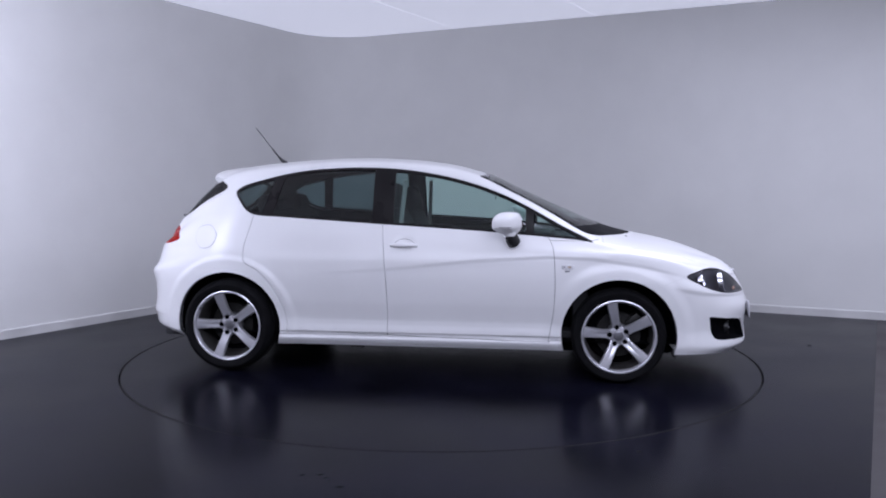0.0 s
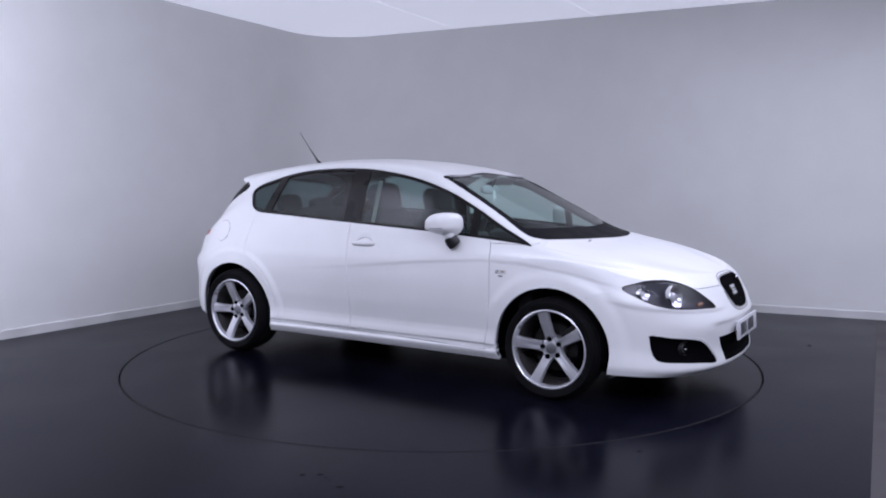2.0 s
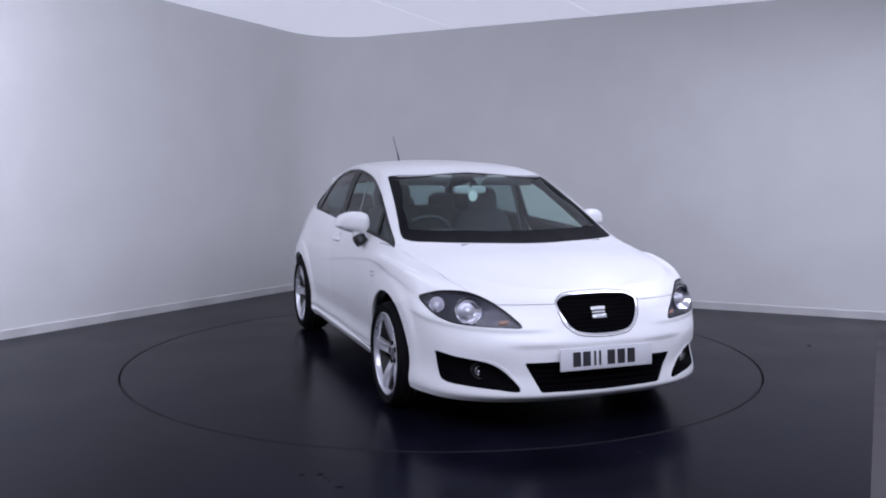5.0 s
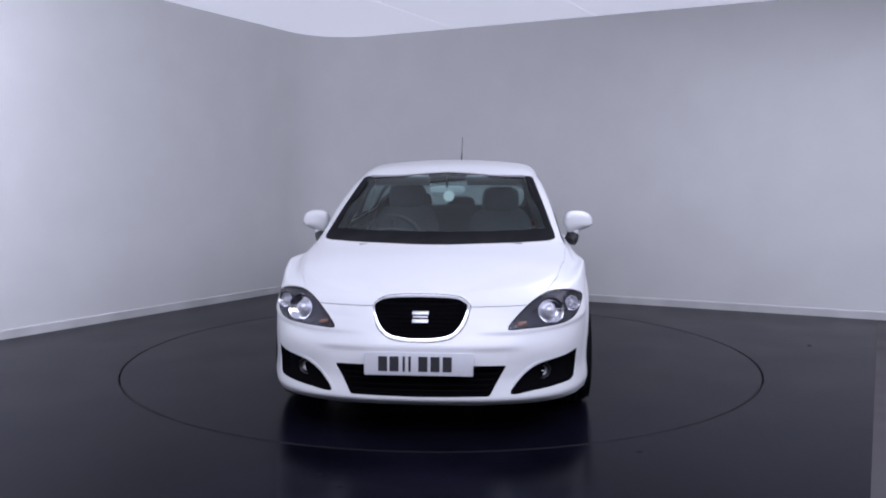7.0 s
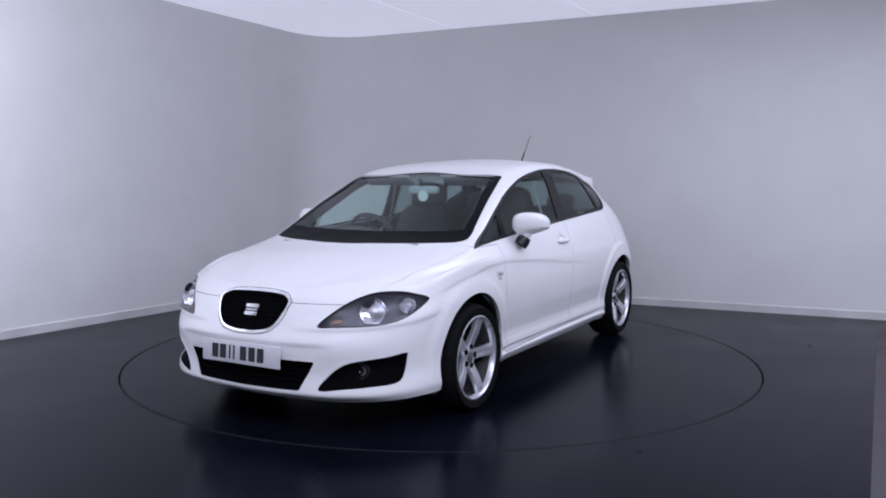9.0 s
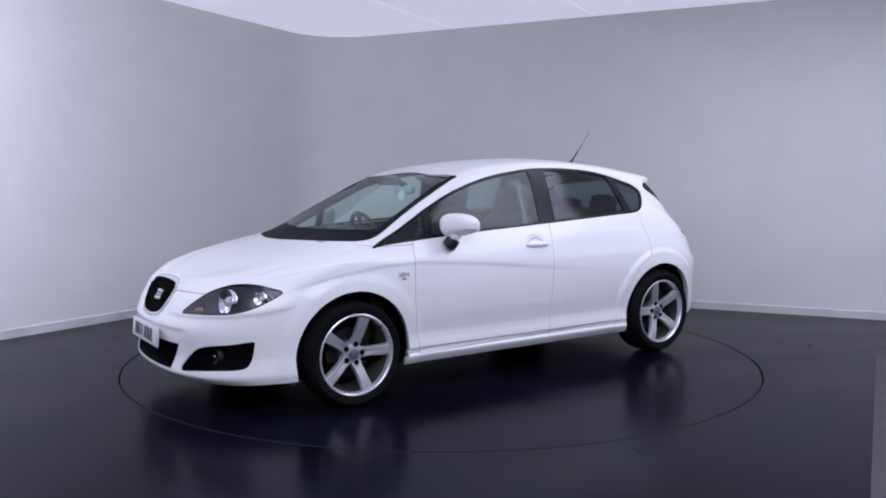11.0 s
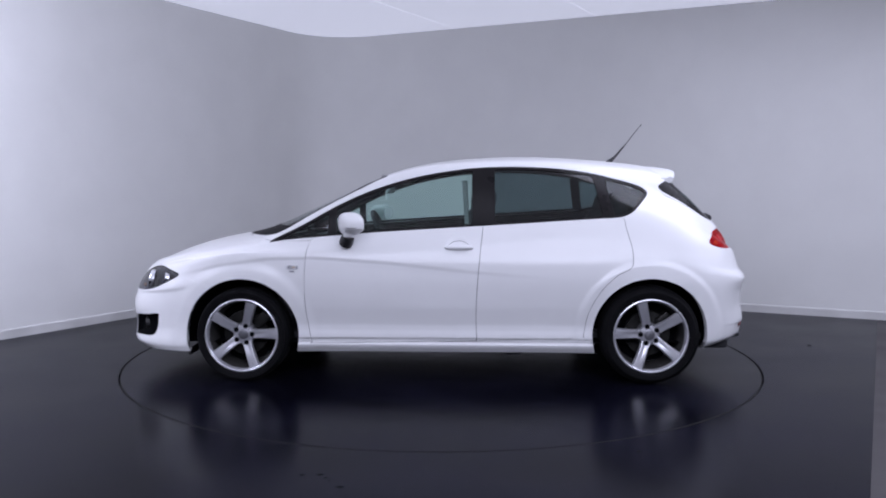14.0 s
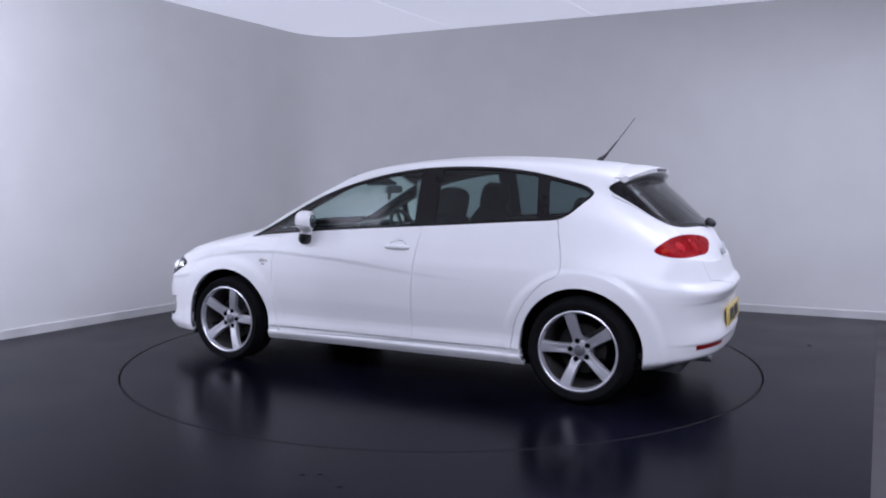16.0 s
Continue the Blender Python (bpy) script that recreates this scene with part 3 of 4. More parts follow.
HEADLAMP = outline([(.425, .560), (.475, .612), (.585, .678), (.72, .718), (.86, .723), (.955, .708), (1.040, .681), (.968, .637), (.875, .597), (.77, .572), (.65, .563), (.52, .559)], n=6)
GRILLE_LINE = outline([(-.17, .706), (0, .711), (.17, .706), (.228, .690), (.246, .660), (.205, .580), (.155, .532), (.08, .515), (0, .512), (-.1, .517)], n=6)
INLET = outline([(-.40, .399), (.425, .388), (.332, .240), (-.30, .234)], soft=False)
FOG = outline([(.436, .249), (.50, .328), (.575, .377), (.66, .397), (.78, .409), (.902, .424), (.905, .40), (.878, .311), (.832, .276), (.70, .266), (.56, .256)], n=5)
TAILLAMP = outline([(4.488, .886), (4.526, .926), (4.58, .957), (4.66, .969), (4.755, .954), (4.825, .926), (4.865, .89), (4.872, .857), (4.787, .849), (4.66, .848), (4.556, .860)], n=5)
REFLECTOR = outline([(4.745, .333), (4.735, .36), (5.05, .355), (5.06, .336)], soft=False)
FUEL = [(-1.455 + .078 * math.cos(a), .905 + .076 * math.sin(a)) for a in np.linspace(0, 2 * math.pi, 40, endpoint=False)]


def lofted_outline(skin, shape, on):
    """Signed distance on the skin; on: 'side' (x, z), 'round' (way round, z), 'rear' (y, z) or 'plan' (x, y)."""
    v = skin.v
    if on == "side":
        return np.where((v[:, 1] > .40) & ((v[:, 0] < .5) | (v[:, 1] > .815 * pchip(*pairs(RAIL_Y), v[:, 0]) - .012)), inside(shape, v[:, 0], v[:, 2]), 1.0)
    if on == "round":
        return inside(shape, skin.q, v[:, 2])
    if on == "rear":
        return np.where(v[:, 0] < -1.2, inside(shape, v[:, 1], v[:, 2]), 1.0)
    return np.where(v[:, 2] > .85, inside(shape, v[:, 0], v[:, 1]), 1.0)


def seam(skin, value, width=0.0017):
    """Parts the skin along value = 0 and takes out the width of a shut line."""
    a, _ = Skin(skin.v, skin.n, skin.q, skin.f).cut(value + width)
    _, b = Skin(skin.v, skin.n, skin.q, skin.f).cut(value - width)
    return a, b


def near(skin, p, columns):
    """The point and the normal of the skin nearest to p in the named columns (0 x, 1 y, 2 z, 3 way round)."""
    t = np.column_stack([skin.v, skin.q])[:, columns]
    d = np.linalg.norm(t - np.array(p), axis=1)
    if columns == (0, 2):
        d = d + (skin.v[:, 1] < .4)
    i = np.argsort(d)[:4]
    w = 1 / (d[i] + 1e-3)
    w /= w.sum()
    return Vector((skin.v[i] * w[:, None]).sum(0)), Vector((skin.n[i] * w[:, None]).sum(0)).normalized()


def seat_on(place, normal, depth=0.0, up=(0, 0, 1), right=False):
    """A frame on the skin: y outwards along the normal, z near up."""
    p, n = place - normal * depth, normal.copy()
    if right:
        p, n = Vector((p.x, -p.y, p.z)), Vector((n.x, -n.y, n.z))
    z = (Vector(up) - n * n.dot(Vector(up))).normalized()
    x = n.cross(z)
    return Matrix(((x.x, n.x, z.x, p.x), (x.y, n.y, z.y, p.y), (x.z, n.z, z.z, p.z), (0, 0, 0, 1)))


def wheel(car, x, z, right, angle):
    """Five-spoke alloy wheel with its tyre; the outer face looks to +y before it is turned over for the right side."""
    hub = new("wheel")
    hub.parent = car
    hub.matrix_basis = pose(x, -.772 if right else .772, z) @ (pose(0, 0, 0, 0, 0, 180) if right else Matrix())
    R = z - 0.002
    half = 0.108
    rr = 0.2315
    prof = [(rr - .012, half - .018), (rr + .004, half - .006), (rr + .02, half + .004), (rr + .045, half + .006), (R - .022, half - .006), (R - .007, half - .022),
            (R - .001, half - .045), (R, half - .06), (R, -half + .06), (R - .007, -half + .022), (R - .03, -half), (rr + .02, -half), (rr - .012, -half + .02)]
    tyre = part("tyre", lathe(prof, 96, closed=True), RUBBER, hub, "black low-profile rubber tyre")
    for k in (-1, 0, 1):
        part("tread_groove", lathe([(R + .0006, k * .04 - .004), (R + .0006, k * .04 + .004), (R - .004, k * .04 + .004), (R - .004, k * .04 - .004)], 64, closed=True), GROOVE, tyre)
    lip = [(rr, half - .012), (rr + .003, half - .004), (rr - .004, half - .001), (rr - .009, half - .004), (rr - .013, half - .014), (rr - .017, half - .034), (rr - .008, half - .036)]
    rim = part("rim", lathe(lip, 96, closed=True), ALLOY, hub, "silver alloy rim")
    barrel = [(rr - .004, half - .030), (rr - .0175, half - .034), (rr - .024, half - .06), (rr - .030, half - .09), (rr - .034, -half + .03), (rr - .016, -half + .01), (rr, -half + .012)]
    part("barrel", lathe(barrel, 96, closed=True), BARREL, rim, "inner barrel darkened for the shade behind the spokes")
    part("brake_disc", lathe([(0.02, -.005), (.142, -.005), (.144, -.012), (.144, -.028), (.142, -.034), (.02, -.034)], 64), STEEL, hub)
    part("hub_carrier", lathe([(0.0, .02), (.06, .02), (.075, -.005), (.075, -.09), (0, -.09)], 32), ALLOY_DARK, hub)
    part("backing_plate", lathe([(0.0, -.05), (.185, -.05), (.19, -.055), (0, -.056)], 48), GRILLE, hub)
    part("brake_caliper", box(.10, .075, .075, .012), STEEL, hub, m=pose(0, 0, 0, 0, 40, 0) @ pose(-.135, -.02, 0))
    # spoke: section by section from the centre outwards: reach, half width, face, depth, hollow along its middle
    stations = ((.036, .036, .050, .036, .002), (.058, .0300, .058, .036, .004), (.080, .0262, .065, .034, .0085), (.105, .0262, .073, .031, .008), (.130, .0275, .080, .030, .0055), (.160, .0292, .086, .028, .003),
                (.190, .0310, .090, .027, .001), (.2175, .0335, .093, .026, .0))
    bm = bmesh.new()
    rows = []
    for r, w, y, d, v in stations:
        rows.append([bm.verts.new((px, py, r)) for px, py in ((-w * 1.10, y - d), (-w * 1.05, y - .009), (-w * .90, y - .0012), (-w * .74, y), (-w * .06, y - v), (w * .10, y - v),
                                                               (w * .78, y), (w * .92, y - .0012), (w * 1.05, y - .009), (w * 1.10, y - d))])
    for a, b in zip(rows, rows[1:]):
        for i in range(10):
            bm.faces.new((a[i], a[(i + 1) % 10], b[(i + 1) % 10], b[i]))
    bm.faces.new(rows[0])
    bm.faces.new(rows[-1])
    first = part("spoke", bm, ALLOY, rim)
    for k in range(5):
        ob = first if k == 0 else new("spoke", first.data)
        ob.parent = rim
        ob.matrix_basis = pose(0, 0, 0, 0, 90 - angle + 72 * k, 0)
    centre = part("hub_centre", lathe([(0, .058), (.046, .058), (.060, .054), (.068, .042), (.068, .012), (0, .012)], 48), ALLOY, rim)
    part("centre_cap", lathe([(0, .0655), (.026, .065), (.032, .062), (.0335, .055), (0, .055)], 40), CAP, centre, "grey metal centre cap")
    for k in range(5):
        a = radians(angle + 72 * k)
        part("bolt_recess", lathe([(.0, .0625), (.0142, .0625), (.0152, .0615), (.0152, .050), (.0, .050)], 20), GRILLE, centre, m=pose(.055 * math.cos(a), 0, .055 * math.sin(a)))
    part("valve", tube([(0, 0, 0), (0, .02, .006)], .003, 8), BLACK, rim, m=pose(0, 0, 0, 0, 20, 0) @ pose(0, half - .035, -.202))
    return hub


def front_seat(car, y, drop):
    seat = new("front_seat")
    seat.parent = car
    seat.matrix_basis = pose(.12, y, .30 - drop)
    part("seat_cushion", cushion(.52, .50, .20, .5), CABIN, seat, m=pose(.10, 0, .12, 0, -8, 0))
    back = part("seat_back", cushion(.19, .50, .74, .5), CABIN, seat, m=pose(-.27, 0, .46, 0, -16, 0))
    for s in (-1, 1):
        part("side_bolster", cushion(.19, .09, .46, .55), CABIN, back, m=pose(-.20, s * .20, .40, 0, -16, 0))
        part("headrest_post", tube([(-.352, s * .07, .70), (-.372, s * .07, .79)], .007), CHROME, seat)
    part("headrest", cushion(.16, .28, .22, .6), CABIN, seat, m=pose(-.372, 0, .875, 0, -12, 0))
    return seat


def cabin(car, skin):
    floor = part("floor_pan", box(3.3, 1.36, .10, .02), CABIN_PLASTIC, car, "dark underbody and cabin floor", m=pose(-.18, 0, .25))
    part("bulkhead", box(.10, 1.40, .42, .02), CABIN_PLASTIC, floor, m=pose(1.05, 0, .50))
    front_seat(car, -.36, .02)
    front_seat(car, .36, .05)
    bench = part("rear_seat_cushion", cushion(.50, 1.26, .22, .4), CABIN, car, m=pose(-.72, 0, .46, 0, -8, 0))
    back = part("rear_seat_back", cushion(.17, 1.22, .62, .4), CABIN, car, m=pose(-1.06, 0, .77, 0, -20, 0))
    for y in (-.38, 0, .38):
        part("rear_headrest", cushion(.10, .24, .15, .55), CABIN, back, m=pose(-1.165, y, 1.10 + (0 if y else -.03), 0, -16, 0))
    for s in (-1, 1):
        part("seat_belt", box(.030, .004, .46, .001, 1), BELT, car, "grey seat belt strap", m=pose(-.135, s * .640, 1.06, s * 14, 4, 0))
    part("parcel_shelf", box(.42, 1.12, .03, .008), CABIN_PLASTIC, car, m=pose(-1.40, 0, .985))
    # dashboard: a section swept across the cabin
    sec = [(1.14, .82), (1.06, .862), (.98, .878), (.86, .885), (.76, .885), (.70, .83), (.71, .74), (.78, .64), (.86, .58), (1.10, .58)]
    part("dashboard", prism(sec, 1.22, .012), CABIN_PLASTIC, car, "dark grey moulded dashboard", m=pose(0, -.61, 0))
    part("instrument_hood", cushion(.22, .36, .11, .6), CABIN_PLASTIC, car, m=pose(.78, -.36, .915))
    column = part("steering_column", tube([(.78, -.36, .80), (.55, -.36, .87)], .035, 16), CABIN_PLASTIC, car)
    ring = [(.185 * math.cos(a), 0, .185 * math.sin(a)) for a in np.linspace(0, 2 * math.pi, 49)]
    sw = part("steering_wheel", tube(ring, .016, 10), CABIN_PLASTIC, car, m=pose(.52, -.36, .875, 0, 0, 0) @ pose(0, 0, 0, 0, 24, 0) @ pose(0, 0, 0, 0, 0, 90))
    part("wheel_hub", cushion(.20, .07, .15, .7), CABIN_PLASTIC, sw, m=pose(.53, -.36, .87, 0, 24, 0) @ pose(0, 0, 0, 0, 0, 90))
    for a in (0, 180, 270):
        part("wheel_spoke", box(.11, .02, .035, .006), CABIN_PLASTIC, sw, m=pose(.525, -.36, .873, 0, 24, 0) @ pose(0, 0, 0, 0, 0, 90) @ pose(0, 0, 0, 0, a, 0) @ pose(.12, 0, 0))
    # roof lining under the roof, door cards inside the doors
    roof, _ = skin.cut(np.maximum.reduce([skin.v[:, 0] - .36, -1.42 - skin.v[:, 0], 1.37 - skin.v[:, 2] + 0 * skin.q]))
    roof.moved(.028).put("headliner", HEADLINER, car, "pale grey roof lining", rim=0, both=True)
    for k in (-1, 1):
        part("pillar_trim", tube([(1.10, k * .640, .915), (.90, k * .615, 1.02), (.70, k * .585, 1.13), (.50, k * .552, 1.235), (.36, k * .53, 1.29)], [.026, .030, .032, .032, .030], 12), BAND, car)
    mirror = part("interior_mirror", cushion(.045, .24, .058, .5), PALE_BACK, car, "pale grey rear-view mirror behind the windscreen", m=pose(.42, 0, 1.218))
    part("mirror_stalk", tube([(.475, 0, 1.298), (.435, 0, 1.235)], .008), BLACK, mirror)
    for y in (-.33, .33):
        part("sun_visor", box(.02, .40, .13, .008), HEADLINER, car, m=pose(.37, y, 1.285, 0, 62, 0))
    paper = part("air_freshener", lathe([(0, .003), (.036, .003), (.0375, 0), (.036, -.003), (0, -.003)], 40), PAPER, car, "round pale paper air freshener hanging under the mirror",
                 m=pose(.452, .012, 1.176) @ pose(0, 0, 0, 0, 0, -80))
    part("string", tube([(.452, .012, 1.212), (.446, .006, 1.25)], .0012, 6), PAPER, paper)


def door_mirror(car, right):
    s = -1 if right else 1
    m = pose(.586, s * .882, 1.009)
    bm = cushion(.138, .196, .148, .64, 28)
    for v in bm.verts:
        out = v.co.y * s / .099
        far = max(0.0, out)
        if v.co.z < 0:
            v.co.z *= (.96 - .30 * far) * (1 + .16 * max(0.0, -out))
            under = min(1.0, max(0.0, (-.020 - v.co.z) / .052))
            v.co.y += (-s * .045 - v.co.y) * .55 * under
            v.co.x *= 1 - .25 * under
        else:
            v.co.z *= 1 - .22 * far ** 2
        v.co.z -= .006 * far
        v.co.x = max(v.co.x, -.056)
        v.co.x -= .040 * out + .012 * far * far
    head = part("door_mirror", bm, PAINT, car, "white door mirror on a black foot", m=m)
    part("mirror_glass", cushion(.006, .150, .088, .6, 12), CHROME, head, m=m @ pose(-.058, -s * .008, .004) @ pose(0, 0, 0, 0, 0, s * 21))
    # dark tube standing in for the shade under the mirror's lower edge
    part("mirror_shade_line", tube([(-.075, s * .090, -.020), (-.035, s * .100, -.020), (.015, s * .082, -.020), (.050, s * .030, -.020)], [.001, .0022, .0022, .001], 6), GAP, head, m=m)
    neck = tube([(.602, s * .852, .925), (.600, s * .850, .950), (.594, s * .850, .975), (.588, s * .856, .998)], [.036, .040, .046, .054], 24)
    part("mirror_neck", neck, PAINT, head)
    foot = tube([(.628, s * .828, .882), (.618, s * .840, .900), (.606, s * .850, .928)], [.042, .044, .040], 20)
    part("mirror_foot", foot, BLACK, head, "black plastic mirror foot")


def plate(car, x, z, mat, tilt, facing):
    m = pose(x, 0, z) @ pose(0, 0, 0, 0, tilt, 0) @ pose(0, 0, 0, 0, 0, -90 if facing > 0 else 90)
    pl = part("number_plate", box(.525, .012, .111, .004), mat, car, "number plate with dark bars", m=m)
    xs = (-.172, -.117, -.070, -.042, .022, .080, .138)
    for i, px in enumerate(xs):
        w = .012 if i in (2, 3) else .044
        part("plate_bar", box(w, .003, .072, .001, 1), INK, pl, m=m @ pose(-px, .0065, 0))
    return pl


def build_car():
    car = tagged(new("car"), "glossy white five-door hatchback with silver five-spoke wheels", "car")
    skin = body_skin()
    x, y, z = skin.v.T
    arches = np.minimum.reduce([np.where(y > .45, np.hypot(x - wx, z - wz) - ARCH, 1) for wx, wz in WHEELS])
    _, rest = skin.cut(arches)

    def take(shape, on):
        nonlocal rest
        got, rest = rest.cut(lofted_outline(rest, shape, on))
        return got

    side, screen, backlight = take(DLO, "side"), take(SCREEN, "plan"), take(BACKLIGHT, "rear")
    headlamp, taillamp, grille = take(HEADLAMP, "round"), take(TAILLAMP, "round"), take(GRILLE_LINE, "round")
    inlet, fog, reflector = take(INLET, "round"), take(FOG, "round"), take(REFLECTOR, "round")
    liner = rest
    # shell panels, parted along the shut lines
    v = rest.v
    zline = np.interp(v[:, 0], (1.2, 1.483, 1.71, 1.86, 1.95, 2.3), (.50, .604, .683, .690, .666, .662))
    bumper, rest = seam(rest, np.where(v[:, 0] > 1.1, v[:, 2] - zline, 1.0), np.interp(v[:, 1], (.5, .62), (.0016, .0003)))
    v = rest.v
    edge = np.interp(v[:, 0], (1.0, 1.133, 1.449, 1.739, 1.889, 2.3), (.768, .762, .737, .682, .627, .52))
    bonnet, rest = seam(rest, np.where(v[:, 2] > .6, np.maximum(v[:, 1] - edge, 1.19 - v[:, 0]), 1.0), .0009)
    v = rest.v
    zline = np.interp(v[:, 0], (-2.2, -1.97, -1.763, -1.6, -1.45), (.655, .662, .672, .700, .70))
    rear_bumper, rest = seam(rest, np.where(v[:, 0] < -1.35, v[:, 2] - zline, 1.0), .0001)
    tailgate, rest = seam(rest, np.maximum(lofted_outline(rest, TAILGATE, "rear"), rest.v[:, 0] + 1.405), .0010)
    front_door, rest = seam(rest, lofted_outline(rest, FRONT_DOOR, "side"))
    rear_door, rest = seam(rest, lofted_outline(rest, REAR_DOOR, "side"))
    v = rest.v
    sill, rest = seam(rest, np.where((np.abs(v[:, 0]) < .97) & (v[:, 1] > .4), v[:, 2] - .262, 1.0))
    v = rest.v
    wing, rest = seam(rest, np.where((v[:, 0] > .5) & (v[:, 2] < 1.05), np.maximum(.80 - v[:, 0], v[:, 2] - np.interp(v[:, 0], (.8, 1.1, 1.16, 1.19, 1.3), (.90, .895, .905, 1.05, 1.05))), 1.0))
    body = rest
    body.put("body_shell", PAINT, car, "", .02, both=True)
    bonnet.put("bonnet", PAINT, car, both=True)
    fb = bumper.put("front_bumper", PAINT, car, rim=.03, both=True)
    rb = rear_bumper.put("rear_bumper", PAINT, car, rim=.03, both=True)
    tg = tailgate.put("tailgate", PAINT, car, rim=.02, both=True)
    doors = front_door.pair("front_door", PAINT, car, rim=.02)
    rear_doors = rear_door.pair("rear_door", PAINT, car, rim=.02)
    sill.pair("sill", PAINT, car, rim=.03)
    wing.pair("front_wing", PAINT, car, rim=.02)
    trim, _ = liner.cut(.93 - liner.v[:, 2])
    trim.moved(.018).put("cabin_trim", CABIN_PLASTIC, car, "dark pillar trim inside the cabin", rim=.012, both=True)
    liner.moved(.009).put("inner_shell", GAP, car, "dark inner shell behind the panel gaps", rim=.02, both=True)

    # side glazing: black surround with the panes let into it
    border = lofted_outline(side, DLO, "side") + .017
    sx, sz = side.v[:, 0], side.v[:, 2]
    bars = np.minimum.reduce([np.abs(sx - .722) - .026, np.abs(sx + .246) - .072, np.abs(sx + 1.014 + (1.17 - sz) * .186) - .036])
    panes, surround = side.cut(np.maximum(border, -bars))
    surround.moved(.003).pair("window_surround", GLOSS_BLACK, car, "black window surround and pillars", rim=.014)
    for lo, hi, mat, name in ((.70, 2, SIDE_GLASS, "quarter_glass"), (-.22, .74, SIDE_GLASS, "front_window"), (-.98, -.26, PRIVACY_GLASS, "rear_window"), (-2, -.985, PRIVACY_GLASS, "rear_quarter_glass")):
        c = panes.v[panes.f].mean(1)[:, 0]
        if name.startswith("rear"):
            shift = (panes.v[panes.f].mean(1)[:, 2] - 1.17) * .186
            c = c - shift
        if name == "rear_window":
            pick = (c < -.26) & (c > -1.014)
        elif name == "rear_quarter_glass":
            pick = c <= -1.014
        elif name == "front_window":
            pick = (c > -.246) & (c < .722)
        else:
            pick = c >= .722
        Skin(panes.v, panes.n, panes.q, panes.f[pick]).tidy().moved(.008).pair(name, mat, car, rim=0)
    # windscreen: black band round the glass, wide at the foot
    b = lofted_outline(screen, SCREEN, "plan")
    px, py = screen.v[:, 0], screen.v[:, 1]
    foot = np.clip((px - (1.20 - .15 * (py / .6) ** 2)), -1, 1)
    band = np.maximum(b + np.interp(py, (0, .45, .66), (.016, .03, .052)), foot)
    pane, frit = screen.cut(band)
    frit.moved(.003).put("windscreen_band", BAND, car, "black band round the windscreen", rim=.012, both=True)
    pane.moved(.005).put("windscreen", SCREEN_GLASS, car, "green-tinted windscreen", rim=0, both=True)
    b = lofted_outline(backlight, BACKLIGHT, "rear")
    pane, frit = backlight.cut(b + np.interp(backlight.v[:, 1], (.30, .50), (.022, .036)))
    frit.moved(.003).put("rear_window_band", GLOSS_BLACK, tg, rim=.012, both=True)
    pane.moved(.004).put("tailgate_glass", PRIVACY_GLASS, tg, "dark-tinted rear screen", rim=0, both=True)

    def bowl(s, shape, depth, steep=1.6):
        d = -lofted_outline(s, shape, "round")
        return s.moved(np.clip(d * steep, 0.004, depth))

    # headlamps
    for right in (False, True):
        lens = headlamp.put("headlamp", LENS, car, "clear headlamp with a smoked grey housing", rim=0, right=right)
        bowl(headlamp, HEADLAMP, .055).put("lamp_housing", LAMP_BOWL, lens, rim=0, right=right)
        d = -lofted_outline(headlamp, HEADLAMP, "round")
        _, edge_strip = headlamp.cut(d * -1 + .006)
        edge_strip.moved(-.001).put("lamp_edge", GLOSS_BLACK, lens, rim=.006, right=right)
        for q, h, r, inset in ((.705, .638, .066, .020), (.905, .656, .040, .018)):
            p, n = near(skin, (q, h), (3, 2))
            m = seat_on(p - n * inset, (n * .7 + Vector((1.35, 0, .06))).normalized(), 0.0, right=right)
            ring = part("lamp_reflector", lathe([(0, -.022), (r * .45, -.020), (r * .8, -.006), (r * .93, .006), (r, .008), (r * 1.04, .002), (r * 1.04, -.02)], 40), CHROME, lens, m=m)
            part("projector_lens", lathe([(0, .006), (r * .25, .004), (r * .40, -.004), (r * .45, -.02), (0, -.02)], 32), BADGE, ring, m=m)
        p, n = near(skin, (.515, .592), (3, 2))
        part("indicator", cushion(.055, .02, .022, .8, 12), AMBER, lens, "amber indicator inside the headlamp", m=seat_on(p, n, .030, right=right) @ pose(0, 0, 0, 0, 12, 0))
    # tail lamps
    for right in (False, True):
        lens = taillamp.moved(.001).put("tail_lamp", LAMP_RED, car, "red tail lamp", rim=.015, right=right)
        for q, h, r in ((4.64, .905, .034), (4.745, .895, .032), (4.70, .93, .018)):
            p, n = near(skin, (q, h), (3, 2))
            part("lamp_ring", lathe([(0, .003), (r * .8, .0025), (r, .0), (r, -.004), (0, -.004)], 28), LAMP_BRIGHT, lens, m=seat_on(p, n, 0, right=right))
        p, n = near(skin, (4.555, .888), (3, 2))
        part("amber_segment", cushion(.05, .005, .028, .8, 10), LAMP_ORANGE, lens, m=seat_on(p, n, .001, right=right) @ pose(0, 0, 0, 0, 25, 0))
        reflector.moved(-.001).put("reflector", LAMP_DARK_RED, rb, "dark red bumper reflector", rim=.012, right=right)
    # radiator grille with its chrome surround and emblem
    back = bowl(grille, GRILLE_LINE, .035).put("grille", GRILLE, car, "black grille with a chrome rim", rim=0, both=True)
    _, ring = grille.cut(lofted_outline(grille, GRILLE_LINE, "round") + .007)
    ring.moved(-.004).put("grille_rim", CHROME, back, "thin chrome rim", rim=.012, both=True)
    seam_pts = []
